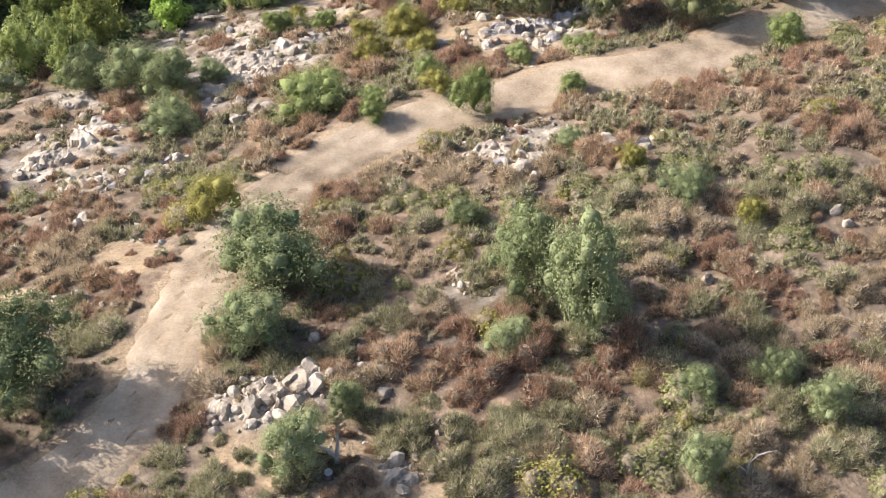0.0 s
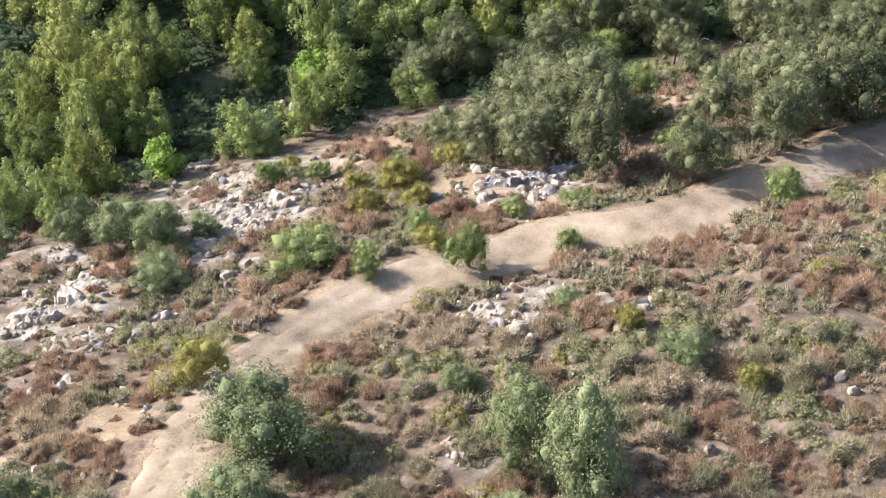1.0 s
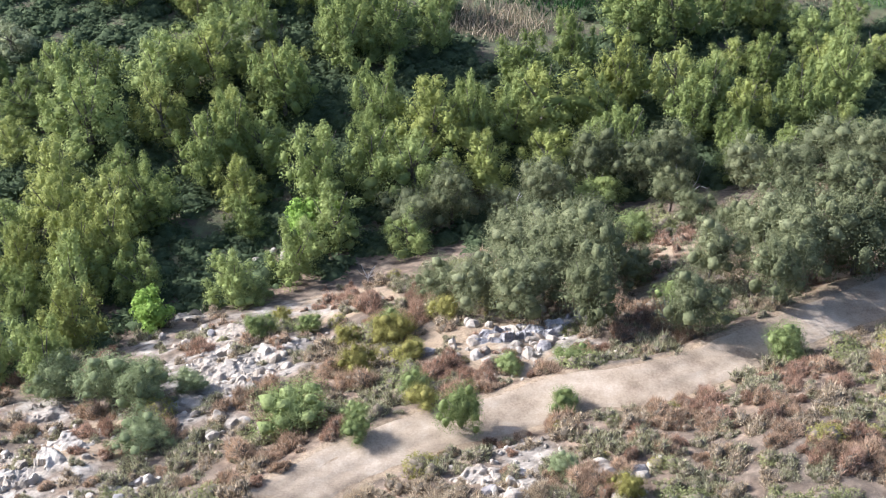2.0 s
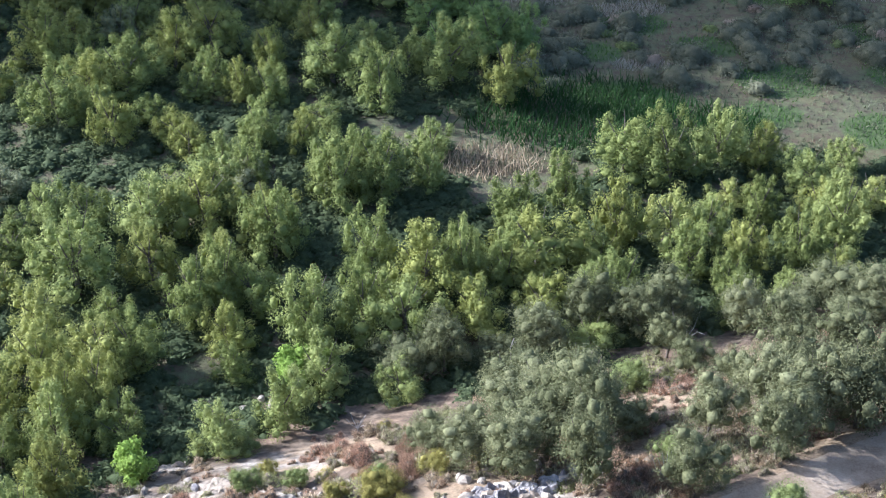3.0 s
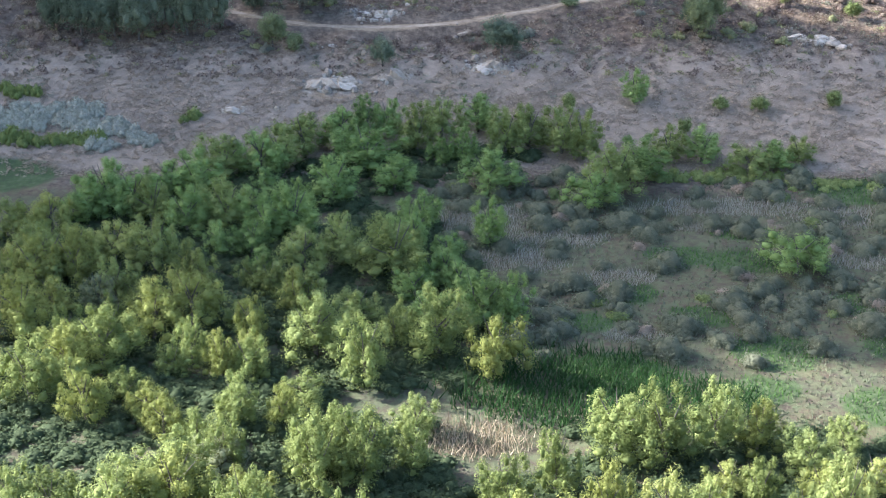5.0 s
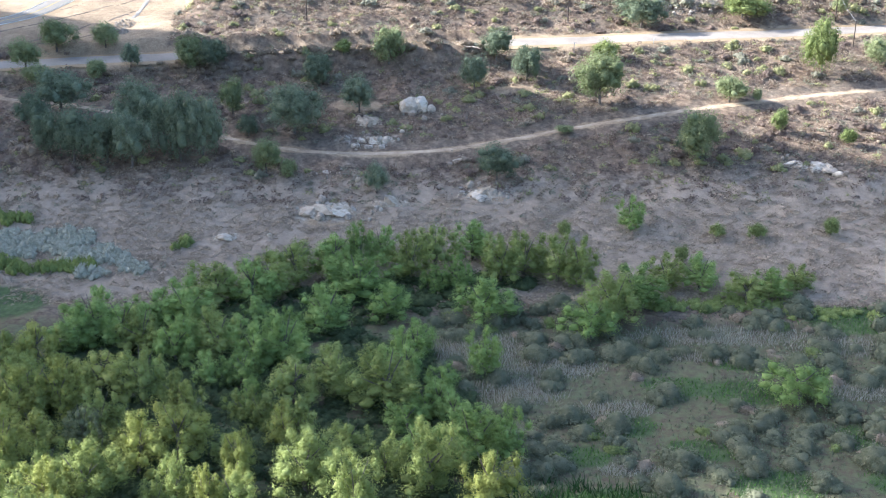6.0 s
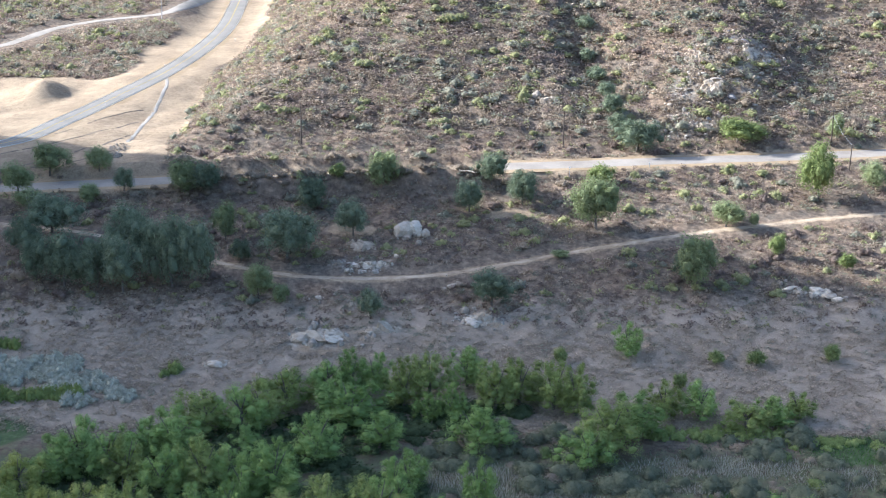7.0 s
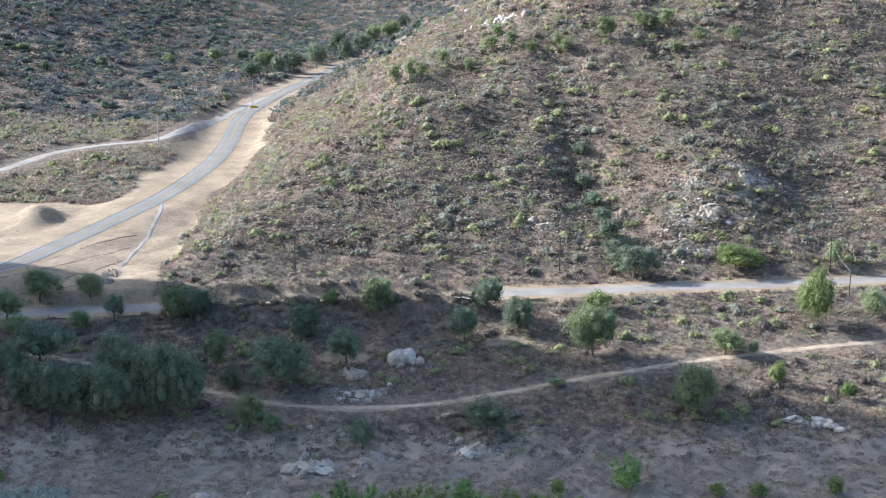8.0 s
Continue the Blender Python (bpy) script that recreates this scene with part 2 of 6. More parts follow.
def ground_material():
    """Soil, dry grass and litter, with bare, green and stony stretches named by the cover attribute."""
    m, n, l, p = shader("hillside_ground")
    cover = n.new("ShaderNodeAttribute")
    cover.attribute_name = "cover"
    split = n.new("ShaderNodeSeparateColor")
    l.new(cover.outputs["Color"], split.inputs[0])
    big, mid, fine = noisy(n, l, 9.0, 5.0, 0.65), noisy(n, l, 1.3, 5.0, 0.7), noisy(n, l, 0.22, 4.0, 0.7)
    litter = ramp(n, l, mid, [(0.3, (0.085, 0.066, 0.05)), (0.5, (0.175, 0.138, 0.103)), (0.68, (0.31, 0.242, 0.178))])
    red = ramp(n, l, big, [(0.36, (0.82, 0.84, 0.84)), (0.62, (1.05, 0.96, 0.87))])
    base = blend(n, l, 1.0, litter, red, "MULTIPLY")

    def share(channel, edge):
        s = n.new("ShaderNodeMath")
        s.operation = "MULTIPLY_ADD"
        l.new(mid, s.inputs[0])
        s.inputs[1].default_value = edge
        l.new(split.outputs[channel], s.inputs[2])
        r = n.new("ShaderNodeMapRange")
        l.new(s.outputs[0], r.inputs["Value"])
        r.inputs["From Min"].default_value, r.inputs["From Max"].default_value = 0.35 + edge * 0.5, 0.65 + edge * 0.5
        return r.outputs[0]

    soil = ramp(n, l, blend(n, l, 0.55, mid, fine), [(0.36, (0.205, 0.153, 0.1)), (0.5, (0.33, 0.252, 0.166)), (0.64, (0.44, 0.345, 0.235))])
    soil = blend(n, l, 1.0, soil, ramp(n, l, big, [(0.36, (0.72, 0.7, 0.68)), (0.6, (1.06, 1.04, 1.0))]), "MULTIPLY")
    green = ramp(n, l, mid, [(0.3, (0.06, 0.07, 0.04)), (0.5, (0.075, 0.105, 0.04)), (0.7, (0.13, 0.15, 0.075))])
    tuft = blend(n, l, 0.5, mid, big)
    dry = ramp(n, l, tuft, [(0.34, (0.2, 0.158, 0.114)), (0.5, (0.3, 0.238, 0.174)), (0.66, (0.41, 0.328, 0.245))])
    base = blend(n, l, share(2, 0.5), base, dry)
    base = blend(n, l, share(1, 0.8), base, green)
    base = blend(n, l, share(0, 0.7), base, soil)
    stony = n.new("ShaderNodeAttribute")
    stony.attribute_name = "stony"
    crag = ramp(n, l, mid, [(0.32, (0.1, 0.088, 0.07)), (0.48, (0.28, 0.24, 0.19)), (0.66, (0.48, 0.43, 0.35))])
    base = blend(n, l, stony.outputs["Fac"], base, crag)
    l.new(base, p.inputs["Base Color"])
    p.inputs["Roughness"].default_value = 0.95
    p.inputs["Specular IOR Level"].default_value = 0.1
    both = n.new("ShaderNodeMath")
    both.operation = "ADD"
    l.new(mid, both.inputs[0])
    l.new(fine, both.inputs[1])
    bumped(n, l, p, both.outputs[0], 0.7, 0.18)
    return m


GROUND = ground_material()
DIRT = soil_material("packed_dirt", (0.2, 0.148, 0.098), (0.36, 0.28, 0.19), (0.5, 0.405, 0.295), 0.9)
PALE_DIRT = soil_material("graded_soil", (0.188, 0.133, 0.074), (0.276, 0.203, 0.118), (0.344, 0.261, 0.163), 3.0)
ASPHALT = soil_material("worn_asphalt", (0.16, 0.145, 0.122), (0.21, 0.19, 0.16), (0.26, 0.238, 0.205), 3.0)
OLD_ASPHALT = soil_material("dusty_asphalt", (0.2, 0.172, 0.141), (0.264, 0.23, 0.19), (0.32, 0.281, 0.236), 3.0)
GRANITE = rock_material("weathered_granite", (0.135, 0.112, 0.086), (0.31, 0.266, 0.207), (0.49, 0.432, 0.35))
SANDSTONE = rock_material("cream_sandstone", (0.26, 0.21, 0.15), (0.47, 0.4, 0.3), (0.64, 0.56, 0.45))
DARK_GRANITE = rock_material("grey_granite", (0.07, 0.07, 0.075), (0.2, 0.19, 0.19), (0.42, 0.4, 0.38))
WILLOW_LEAF = leaf_material("willow_leaves", (0.071, 0.087, 0.027), (0.242, 0.281, 0.087), (0.408, 0.451, 0.165), through=0.3, mottle=0.65, vary=0.1)
# willow leaf made greener and brighter for stands in the mountain's shadow
SHADE_LIFTED_WILLOW = leaf_material("shade_lifted_willow_leaves", (0.081, 0.112, 0.037), (0.247, 0.33, 0.102), (0.399, 0.495, 0.179), through=0.3, mottle=0.65, vary=0.1)
LIME_LEAF = leaf_material("lime_leaves", (0.11, 0.17, 0.035), (0.27, 0.38, 0.075), (0.42, 0.52, 0.14), mottle=0.7)
YELLOW_WILLOW = leaf_material("yellowing_willow_leaves", (0.1, 0.107, 0.031), (0.304, 0.325, 0.091), (0.475, 0.495, 0.179), through=0.3, mottle=0.65, vary=0.1)
GREY_WILLOW = leaf_material("greying_willow_leaves", (0.09, 0.1, 0.05), (0.27, 0.29, 0.15), (0.45, 0.45, 0.27), through=0.3)
OAK_LEAF = leaf_material("oak_leaves", (0.064, 0.07, 0.034), (0.175, 0.186, 0.09), (0.307, 0.31, 0.165), through=0.3, mottle=0.9)
DARK_LEAF = leaf_material("pepper_leaves", (0.06, 0.078, 0.05), (0.165, 0.195, 0.12), (0.29, 0.32, 0.205), through=0.25, mottle=0.9)
GREEN_LEAF = leaf_material("sumac_leaves", (0.07, 0.074, 0.03), (0.22, 0.225, 0.09), (0.38, 0.38, 0.165), vary=0.25)
OLIVE_LEAF = leaf_material("olive_leaves", (0.075, 0.09, 0.042), (0.225, 0.255, 0.12), (0.37, 0.395, 0.21), through=0.3, mottle=0.9)
SAGE_LEAF = leaf_material("sage_leaves", (0.1, 0.095, 0.05), (0.31, 0.29, 0.165), (0.52, 0.485, 0.3), vary=0.6, mottle=1.3)
DRY_LEAF = leaf_material("dry_buckwheat", (0.13, 0.088, 0.054), (0.4, 0.28, 0.178), (0.62, 0.46, 0.31), vary=0.6, mottle=1.3)
RUST_LEAF = leaf_material("rust_buckwheat", (0.123, 0.076, 0.05), (0.358, 0.23, 0.15), (0.56, 0.391, 0.276), vary=0.6, mottle=1.3)
GOLD_LEAF = leaf_material("golden_leaves", (0.1, 0.09, 0.026), (0.27, 0.245, 0.068), (0.41, 0.38, 0.125), vary=0.2)
STRAW = leaf_material("dry_straw", (0.17, 0.128, 0.08), (0.44, 0.35, 0.228), (0.66, 0.55, 0.385), vary=0.6, mottle=1.3)
PALE_BRUSH = leaf_material("pale_brush", (0.2, 0.2, 0.145), (0.43, 0.42, 0.32), (0.62, 0.6, 0.49))
# far brush dimmed and blued: haze and shade put into the leaf colour
HAZED_BRUSH = leaf_material("hazed_brush", (0.057, 0.064, 0.062), (0.109, 0.12, 0.112), (0.18, 0.19, 0.179), grain=5.0, through=0.4)
UNDERGROWTH = leaf_material("shade_toned_undergrowth", (0.03, 0.042, 0.02), (0.075, 0.098, 0.045), (0.14, 0.17, 0.08))
HILL_BRUSH = leaf_material("hill_brush", (0.14, 0.108, 0.076), (0.3, 0.24, 0.17), (0.46, 0.38, 0.28), grain=3.0, through=0.45)
BANK_BRUSH = leaf_material("brown_bank_brush", (0.1, 0.074, 0.058), (0.21, 0.158, 0.125), (0.34, 0.265, 0.215), grain=3.0, through=0.4)
PALE_TRACK = soil_material("compacted_base_course", (0.224, 0.195, 0.156), (0.296, 0.261, 0.213), (0.36, 0.32, 0.266), 2.0)
CONCRETE = soil_material("ditch_concrete", (0.2, 0.182, 0.155), (0.28, 0.255, 0.218), (0.35, 0.32, 0.28), 2.0)
SHADED_SOIL = soil_material("shaded_bench_soil", (0.09, 0.07, 0.05), (0.14, 0.108, 0.08), (0.2, 0.16, 0.12), 2.0)
YELLOW_PAINT = soil_material("yellow_plastic", (0.5, 0.33, 0.03), (0.62, 0.42, 0.05), (0.7, 0.5, 0.08))
WHITE_PAINT = soil_material("white_paint", (0.6, 0.6, 0.58), (0.72, 0.72, 0.7), (0.8, 0.8, 0.78))
METAL = soil_material("dull_steel", (0.2, 0.2, 0.2), (0.3, 0.3, 0.3), (0.4, 0.4, 0.4))
GLADE_LEAF = leaf_material("glade_brush_leaves", (0.09, 0.095, 0.058), (0.185, 0.19, 0.118), (0.29, 0.29, 0.19))
BUSH_LEAF = leaf_material("round_bush_leaves", (0.07, 0.088, 0.03), (0.22, 0.258, 0.09), (0.36, 0.4, 0.16), through=0.3, mottle=0.9)
GRASS = leaf_material("green_grass", (0.05, 0.1, 0.02), (0.11, 0.2, 0.045), (0.2, 0.3, 0.08))
REED = leaf_material("reeds", (0.02, 0.045, 0.015), (0.05, 0.1, 0.03), (0.1, 0.16, 0.05))
BARK = bark_material("grey_bark", (0.07, 0.055, 0.045), (0.2, 0.17, 0.14))
TWIGS = bark_material("bare_twigs", (0.09, 0.072, 0.048), (0.23, 0.182, 0.12))
DEAD_WOOD = bark_material("bleached_wood", (0.25, 0.23, 0.21), (0.5, 0.47, 0.43))
# green bush leaf with distant haze and shade put into its colour
HAZED_GREEN = leaf_material("hazed_bush", (0.05, 0.062, 0.042), (0.11, 0.13, 0.085), (0.19, 0.21, 0.135), through=0.35, grain=4.0)
HAY = leaf_material("pale_hay", (0.2, 0.18, 0.135), (0.36, 0.33, 0.262), (0.5, 0.465, 0.385))
HILL_SAGE = leaf_material("hill_sage", (0.123, 0.121, 0.085), (0.263, 0.255, 0.182), (0.426, 0.403, 0.299), grain=3.0, through=0.45)
HILL_GREEN = leaf_material("hill_laurel", (0.125, 0.13, 0.06), (0.281, 0.278, 0.129), (0.45, 0.432, 0.213), through=0.4, grain=2.0)
HILL_STRAW = leaf_material("hill_straw", (0.22, 0.172, 0.122), (0.38, 0.305, 0.225), (0.52, 0.44, 0.335), grain=3.0, through=0.5)
POLE_WOOD = bark_material("tarred_pole", (0.035, 0.026, 0.02), (0.09, 0.065, 0.05))

# ---- ground and roads ----
def mesh_from(name, verts, faces, material, smooth=False):
    """A mesh of the faces; given as (faces, inner), those marked inner are bare twigs."""
    me = bpy.data.meshes.new(name)
    inner = None
    if isinstance(faces, tuple):
        faces, inner = faces
    verts, faces = np.asarray(verts, np.float32), np.asarray(faces, np.int32)
    k = faces.shape[1]
    me.vertices.add(len(verts))
    me.vertices.foreach_set("co", verts.ravel())
    me.loops.add(faces.size)
    me.loops.foreach_set("vertex_index", faces.ravel())
    me.polygons.add(len(faces))
    me.polygons.foreach_set("loop_start", np.arange(len(faces), dtype=np.int32) * k)
    me.polygons.foreach_set("use_smooth", np.full(len(faces), smooth))
    me.update(calc_edges=True)
    me.materials.append(material)
    if inner is not None:
        me.materials.append(TWIGS)
        me.polygons.foreach_set("material_index", inner.astype(np.int32))
    return me


def sheet_faces(nu, nv):
    i = (np.arange(nv - 1)[:, None] * nu + np.arange(nu - 1)[None, :]).ravel()
    return np.stack([i, i + 1, i + nu + 1, i + nu], 1)


def growing(start, step, end, factor=1.12):
    out = [start]
    while out[-1] < end:
        out.append(out[-1] + step)
        step *= factor
    return out[1:]


half = np.concatenate([np.arange(0, 46, 0.8), np.arange(46, 130, 1.8), growing(129, 2.2, 5200)])
GX = np.concatenate([-half[:0:-1], half])
GY = np.concatenate([-np.array(growing(-34, 1.2, 2000))[::-1], np.arange(34, 128, 0.8), np.arange(128, 400, 1.7), np.arange(400, 700, 3.2), growing(699, 4, 6500)])
gx, gy = np.meshgrid(GX, GY)
gz = land(gx, gy)
ground_mesh = mesh_from("ground", np.stack([gx, gy, gz], -1).reshape(-1, 3), sheet_faces(len(GX), len(GY)), GROUND, True)


def within(x, y, spots):
    """How much of a place lies in round patches (x, y, radius, stretch along x)."""
    total = 0 * x
    for cx, cy, r, stretch in spots:
        d = np.sqrt(((x - cx) / stretch) ** 2 + (y - cy) ** 2) / r
        total = np.maximum(total, 1 - ease(0.55, 1.15, d))
    return total


BARE_SPOTS = [(6.5, 87, 2.6, 1.8), (17, 97.5, 3.5, 1.2), (16.5, 106, 3, 1.5), (32, 94.6, 3, 1.3), (-8, 104, 5, 1.3), (-24, 80, 4, 1.2), (-18, 49, 2.5, 0.7), (-8, 42, 3.6, 1.4), (-3, 38.5, 2.6, 1.8), (3, 92, 4, 1.6), (20, 108, 4, 1.6), (38, 98, 4, 2),
              (-20, 60, 4, 0.7), (-27, 55, 3, 1), (-16, 276, 2.5, 3), (14, 283, 1.6, 3), (-12, 318, 4, 1.5), (22, 326, 3, 2),
              ]
BARE_SPOTS += [(-76, 515, 12, 0.5), (-79, 470, 14, 0.5), (-101, 414, 11, 0.8), (-84, 360, 13, 1.2), (-70, 362, 9, 0.8), (-66, 378, 10, 0.5), (-67, 410, 16, 0.4), (-62, 436, 14, 0.35)]
STONY_SPOTS = [(-16, 92, 8, 1.0), (-17, 85, 5, 0.9), (-27, 74, 5, 1.2), (8.5, 90.5, 3, 2), (-22, 99, 4, 1.3), (-31, 86, 4, 1.2), (-30, 76, 4, 1.2), (-9, 45.5, 3, 1.3), (9, 87.5, 2.5, 2), (6.5, 73, 2.5, 1.2), (2, 54, 2, 1), (-13, 104, 4, 1.5),
               (-16, 277, 2.2, 3.2), (14, 284, 2, 3), (-9, 303, 3, 2.4), (66, 374, 5, 1), (67, 387, 5, 1), (75, 398, 6, 1), (84, 392, 7, 1), (88, 402, 7, 1.2)]
GREEN_SPOTS = [(26, 180, 6, 1.6), (40, 196, 4, 1.5), (48, 186, 6, 1.2), (50, 214, 5, 1.6), (75, 240, 6, 2), (58, 172, 5, 1), (-70, 246, 8, 1.4), (30, 203, 4, 1.6), (62, 200, 4, 1), (40, 216, 4, 1.6), (52, 224, 3, 2.2), (24, 194, 3, 1.5), (66, 188, 5, 1.4), (44, 176, 4, 1.6), (80, 244, 3, 5)]


def graded_slope(x, y):
    """The bare cut and filled slopes beside the highway."""
    d = nearest(x, y, HIGHWAY)[0]
    lower = ease(344, 347, y) * (1 - ease(436, 446, y)) * (1 - ease(-2, 2, x - hill_edge(y) - 1.5 * np.sin(y / 5))) * (d < 45) * (x > -120)
    upper = (1 - ease(11, 16, d + 2 * np.sin(y / 7))) * ease(395, 410, y) * (1 - ease(570, 590, y))
    return np.maximum(lower, upper)


def in_wood(x, y):
    """The share of a place that the valley wood covers."""
    start = np.maximum(ease(114, 120, y - 0.33 * x), ease(126, 132, y - 1.05 * x) * (x < -12))
    edge = knots(y, [(60, 200), (160, 200), (168, 16), (180, 13), (205, 10), (225, 3), (238, -6), (250, 20), (260, 30), (400, 30)])
    back = knots(x, [(-200, 190), (-80, 214), (-60, 226), (-40, 244), (-10, 258), (40, 256), (80, 248), (200, 248)])
    pool = within(x, y, [(10, 163, 7, 1.6), (33, 172, 8, 1.5)])
    return start * (x < edge) * (y < back - 3) * (pool < 0.4)


def cover(x, y):
    """Shares of bare soil, green growth and dry meadow."""
    d_dirt = nearest(x, y, DIRT_ROAD)[0]
    d_paved = nearest(x, y, PAVED_ROAD)[0]
    d_trail = nearest(x, y, TRAIL)[0]
    d_high = nearest(x, y, HIGHWAY)[0]
    bare = np.maximum.reduce([within(x, y, BARE_SPOTS), 1 - ease(1.6, 3.4, d_dirt), 0.9 * (1 - ease(5.5, 9, d_paved)), 1 - ease(0.9, 2.0, d_trail),
                              1 - ease(8, 13, d_high), graded_slope(x, y)])
    valley = ease(112, 126, y - 0.35 * x) * (1 - ease(236, 252, y))
    green = np.maximum(within(x, y, GREEN_SPOTS) * 0.95, 0.5 * valley)
    meadow = np.clip(ease(240, 256, y) * (1 - ease(274, 302, y)) + 0.15 * ease(274, 302, y), 0, 1)
    return np.stack([bare, green, meadow, np.ones_like(bare)], -1)


shade = ground_mesh.attributes.new("cover", "FLOAT_COLOR", "POINT")
shade.data.foreach_set("color", cover(gx, gy).astype(np.float32).ravel())
crags = ground_mesh.attributes.new("stony", "FLOAT", "POINT")
crags.data.foreach_set("value", (within(gx, gy, STONY_SPOTS) * ease(-0.5, 0.3, rolling(gx, gy, 3.5, 7))).astype(np.float32).ravel())
tagged(new("ground", ground_mesh), "dry brown chaparral hillside with litter and bare soil", "ground", kind="structure")


def ribbon(name, line, half, material, label, lift=0.05, ruts=0.0, ragged=0.0, offset=0.0, category="road", parent=None):
    """A road surface along a line, with its camber, ruts and uneven edges."""
    run = np.gradient(line[:, :2], axis=0)
    run /= np.linalg.norm(run, axis=1)[:, None]
    side = np.stack([run[:, 1], -run[:, 0]], 1)
    u = np.linspace(-1, 1, 13)
    s = np.arange(len(line))
    wide = half * (1 + ragged * (0.6 * np.sin(s * 0.37) + 0.5 * np.sin(s * 0.11 + 2) + 0.4 * np.sin(s * 1.3)))
    wide2 = half * (1 + ragged * (0.6 * np.sin(s * 0.31 + 1) + 0.5 * np.sin(s * 0.09) + 0.4 * np.sin(s * 1.1)))
    reach = np.where(u[None, :] < 0, wide[:, None], wide2[:, None]) * u[None, :] + offset
    x = line[:, None, 0] + side[:, None, 0] * reach
    y = line[:, None, 1] + side[:, None, 1] * reach
    z = land(x, y) + lift * (1 - 1.9 * u[None, :] ** 6) - ruts * np.exp(-(((np.abs(reach) - 0.8) / 0.28) ** 2))
    me = mesh_from(name, np.stack([x, y, z], -1).reshape(-1, 3), sheet_faces(13, len(line))[:, ::-1], material, True)
    ob = new(name, me)
    if parent:
        ob.parent = parent
        return ob
    return tagged(ob, label, category, kind="structure")


ribbon("dirt_road", DIRT_ROAD, 2.2, DIRT, "pale tan packed dirt road with wheel ruts", 0.06, 0.05, 0.05)
ribbon("trail", TRAIL, 1.0, DIRT, "narrow pale dirt trail across the slope", 0.06, 0.02, 0.15)
ribbon("upper_track", UPPER_TRACK, 2.3, PALE_TRACK, "pale grey graded track on the far slope", 0.12, 0.0, 0.1)
ribbon("road_shoulder", PAVED_ROAD, 6.3, PALE_DIRT, "pale gravel shoulder along the paved road", 0.04, 0.0, 0.06)
ribbon("paved_road", PAVED_ROAD, 4.4, OLD_ASPHALT, "dusty sunlit two-lane asphalt road", 0.10)
ribbon("highway_shoulder", HIGHWAY, 5.4, PALE_DIRT, "tan graded earth beside the new road", 0.06, 0.0, 0.08)
ribbon("highway", HIGHWAY, 3.7, ASPHALT, "grey curving asphalt road climbing the valley", 0.14)

# ---- where the larger plants stand: x, y, height, width ----
FRONT_WILLOWS = [
    (-37.3, 136.9, 11.2, 7.6), (-31.4, 146.6, 9.8, 6.8), (-25.0, 148.0, 11.3, 6.7), (-22.0, 138.3, 8, 3.5), (-16.6, 142.9, 11.7, 5.3), (-10.1, 153.7, 11.7, 6.2),
    (-4.9, 155.3, 10.4, 5.7), (-6.0, 138.4, 10.8, 4.6), (-0.2, 134.2, 11.2, 7.3), (4.2, 136.3, 10.9, 3.4), (12.2, 139.2, 11.1, 8.1), (16.3, 153.3, 9.3, 4.1),
    (10.7, 147.1, 10.0, 5.1), (24.1, 161.1, 9.4, 7.2), (29.5, 159.3, 11.4, 6.2), (35.9, 161.9, 10.2, 5.0), (40.6, 161.8, 8, 4.4), (21.4, 144.6, 11.0, 4.5),
    (27.4, 144.6, 9.9, 5.1), (31.6, 144.9, 10.1, 3.9), (34.7, 139.1, 9.3, 4.4), (40.4, 139.6, 10.1, 4.5), (45.9, 143.6, 11.6, 5.2),
]
MIDDLE_WILLOWS = [
    (-20.9, 167.4, 8, 4.4), (-15.5, 166.5, 7, 3.4), (-12.7, 184.6, 10.0, 7.0), (-5.8, 177.8, 10.7, 5.3), (3.4, 184.7, 10.9, 7.3), (8.8, 192.4, 8.8, 6.8),
    (12.9, 192.4, 9.5, 4.2), (10.5, 179.3, 11.1, 5.3), (-16.0, 208.4, 10.0, 6.1), (-10.5, 211.5, 9.6, 5.4), (-3.0, 208.0, 10.1, 8.5), (-21.4, 187.4, 9.3, 3.4),
    (-29.8, 192.5, 10.7, 6.5), (-34.5, 188.6, 9.6, 6.4), (-39.6, 180.9, 10.1, 7.0), (-43.5, 178.6, 8.8, 6.2), (-46.8, 172.8, 10.4, 6.1), (-39.0, 167.7, 9.3, 4.5),
    (-52.3, 189.3, 11.0, 6.6), (-52.9, 206.9, 9.7, 7.1), (-38.0, 209.2, 10.6, 5.4), (-48.3, 204.7, 10.6, 5.4), (0.6, 165.6, 6, 4.0),
]
BACK_WILLOWS = [
    (-8.7, 249.3, 8.3, 8.7), (-19.6, 254.3, 9.5, 7.4), (-13.0, 258.7, 8.5, 6.0), (-9.1, 259.3, 9.1, 5.0), (-5.1, 260.6, 8.0, 4.5), (-0.1, 255.0, 9.9, 5.4),
    (4.3, 260.1, 9.9, 5.5), (10.9, 263.1, 8.0, 5.6), (15.4, 254.3, 10.0, 5.4), (12.1, 240.0, 8.2, 7.0), (19.6, 257.6, 8.5, 6.5), (25.3, 255.2, 9.2, 5.9),
    (29.0, 253.0, 10.0, 4.9), (33.2, 239.1, 9.8, 7.9), (37.8, 245.6, 7.9, 7.7), (43.6, 252.0, 7, 4.9), (49.4, 252.2, 7, 5.5), (56.5, 247.6, 6, 5.9),
    (61.1, 249.2, 6, 5.0), (66.1, 251.7, 5, 4.5),
]
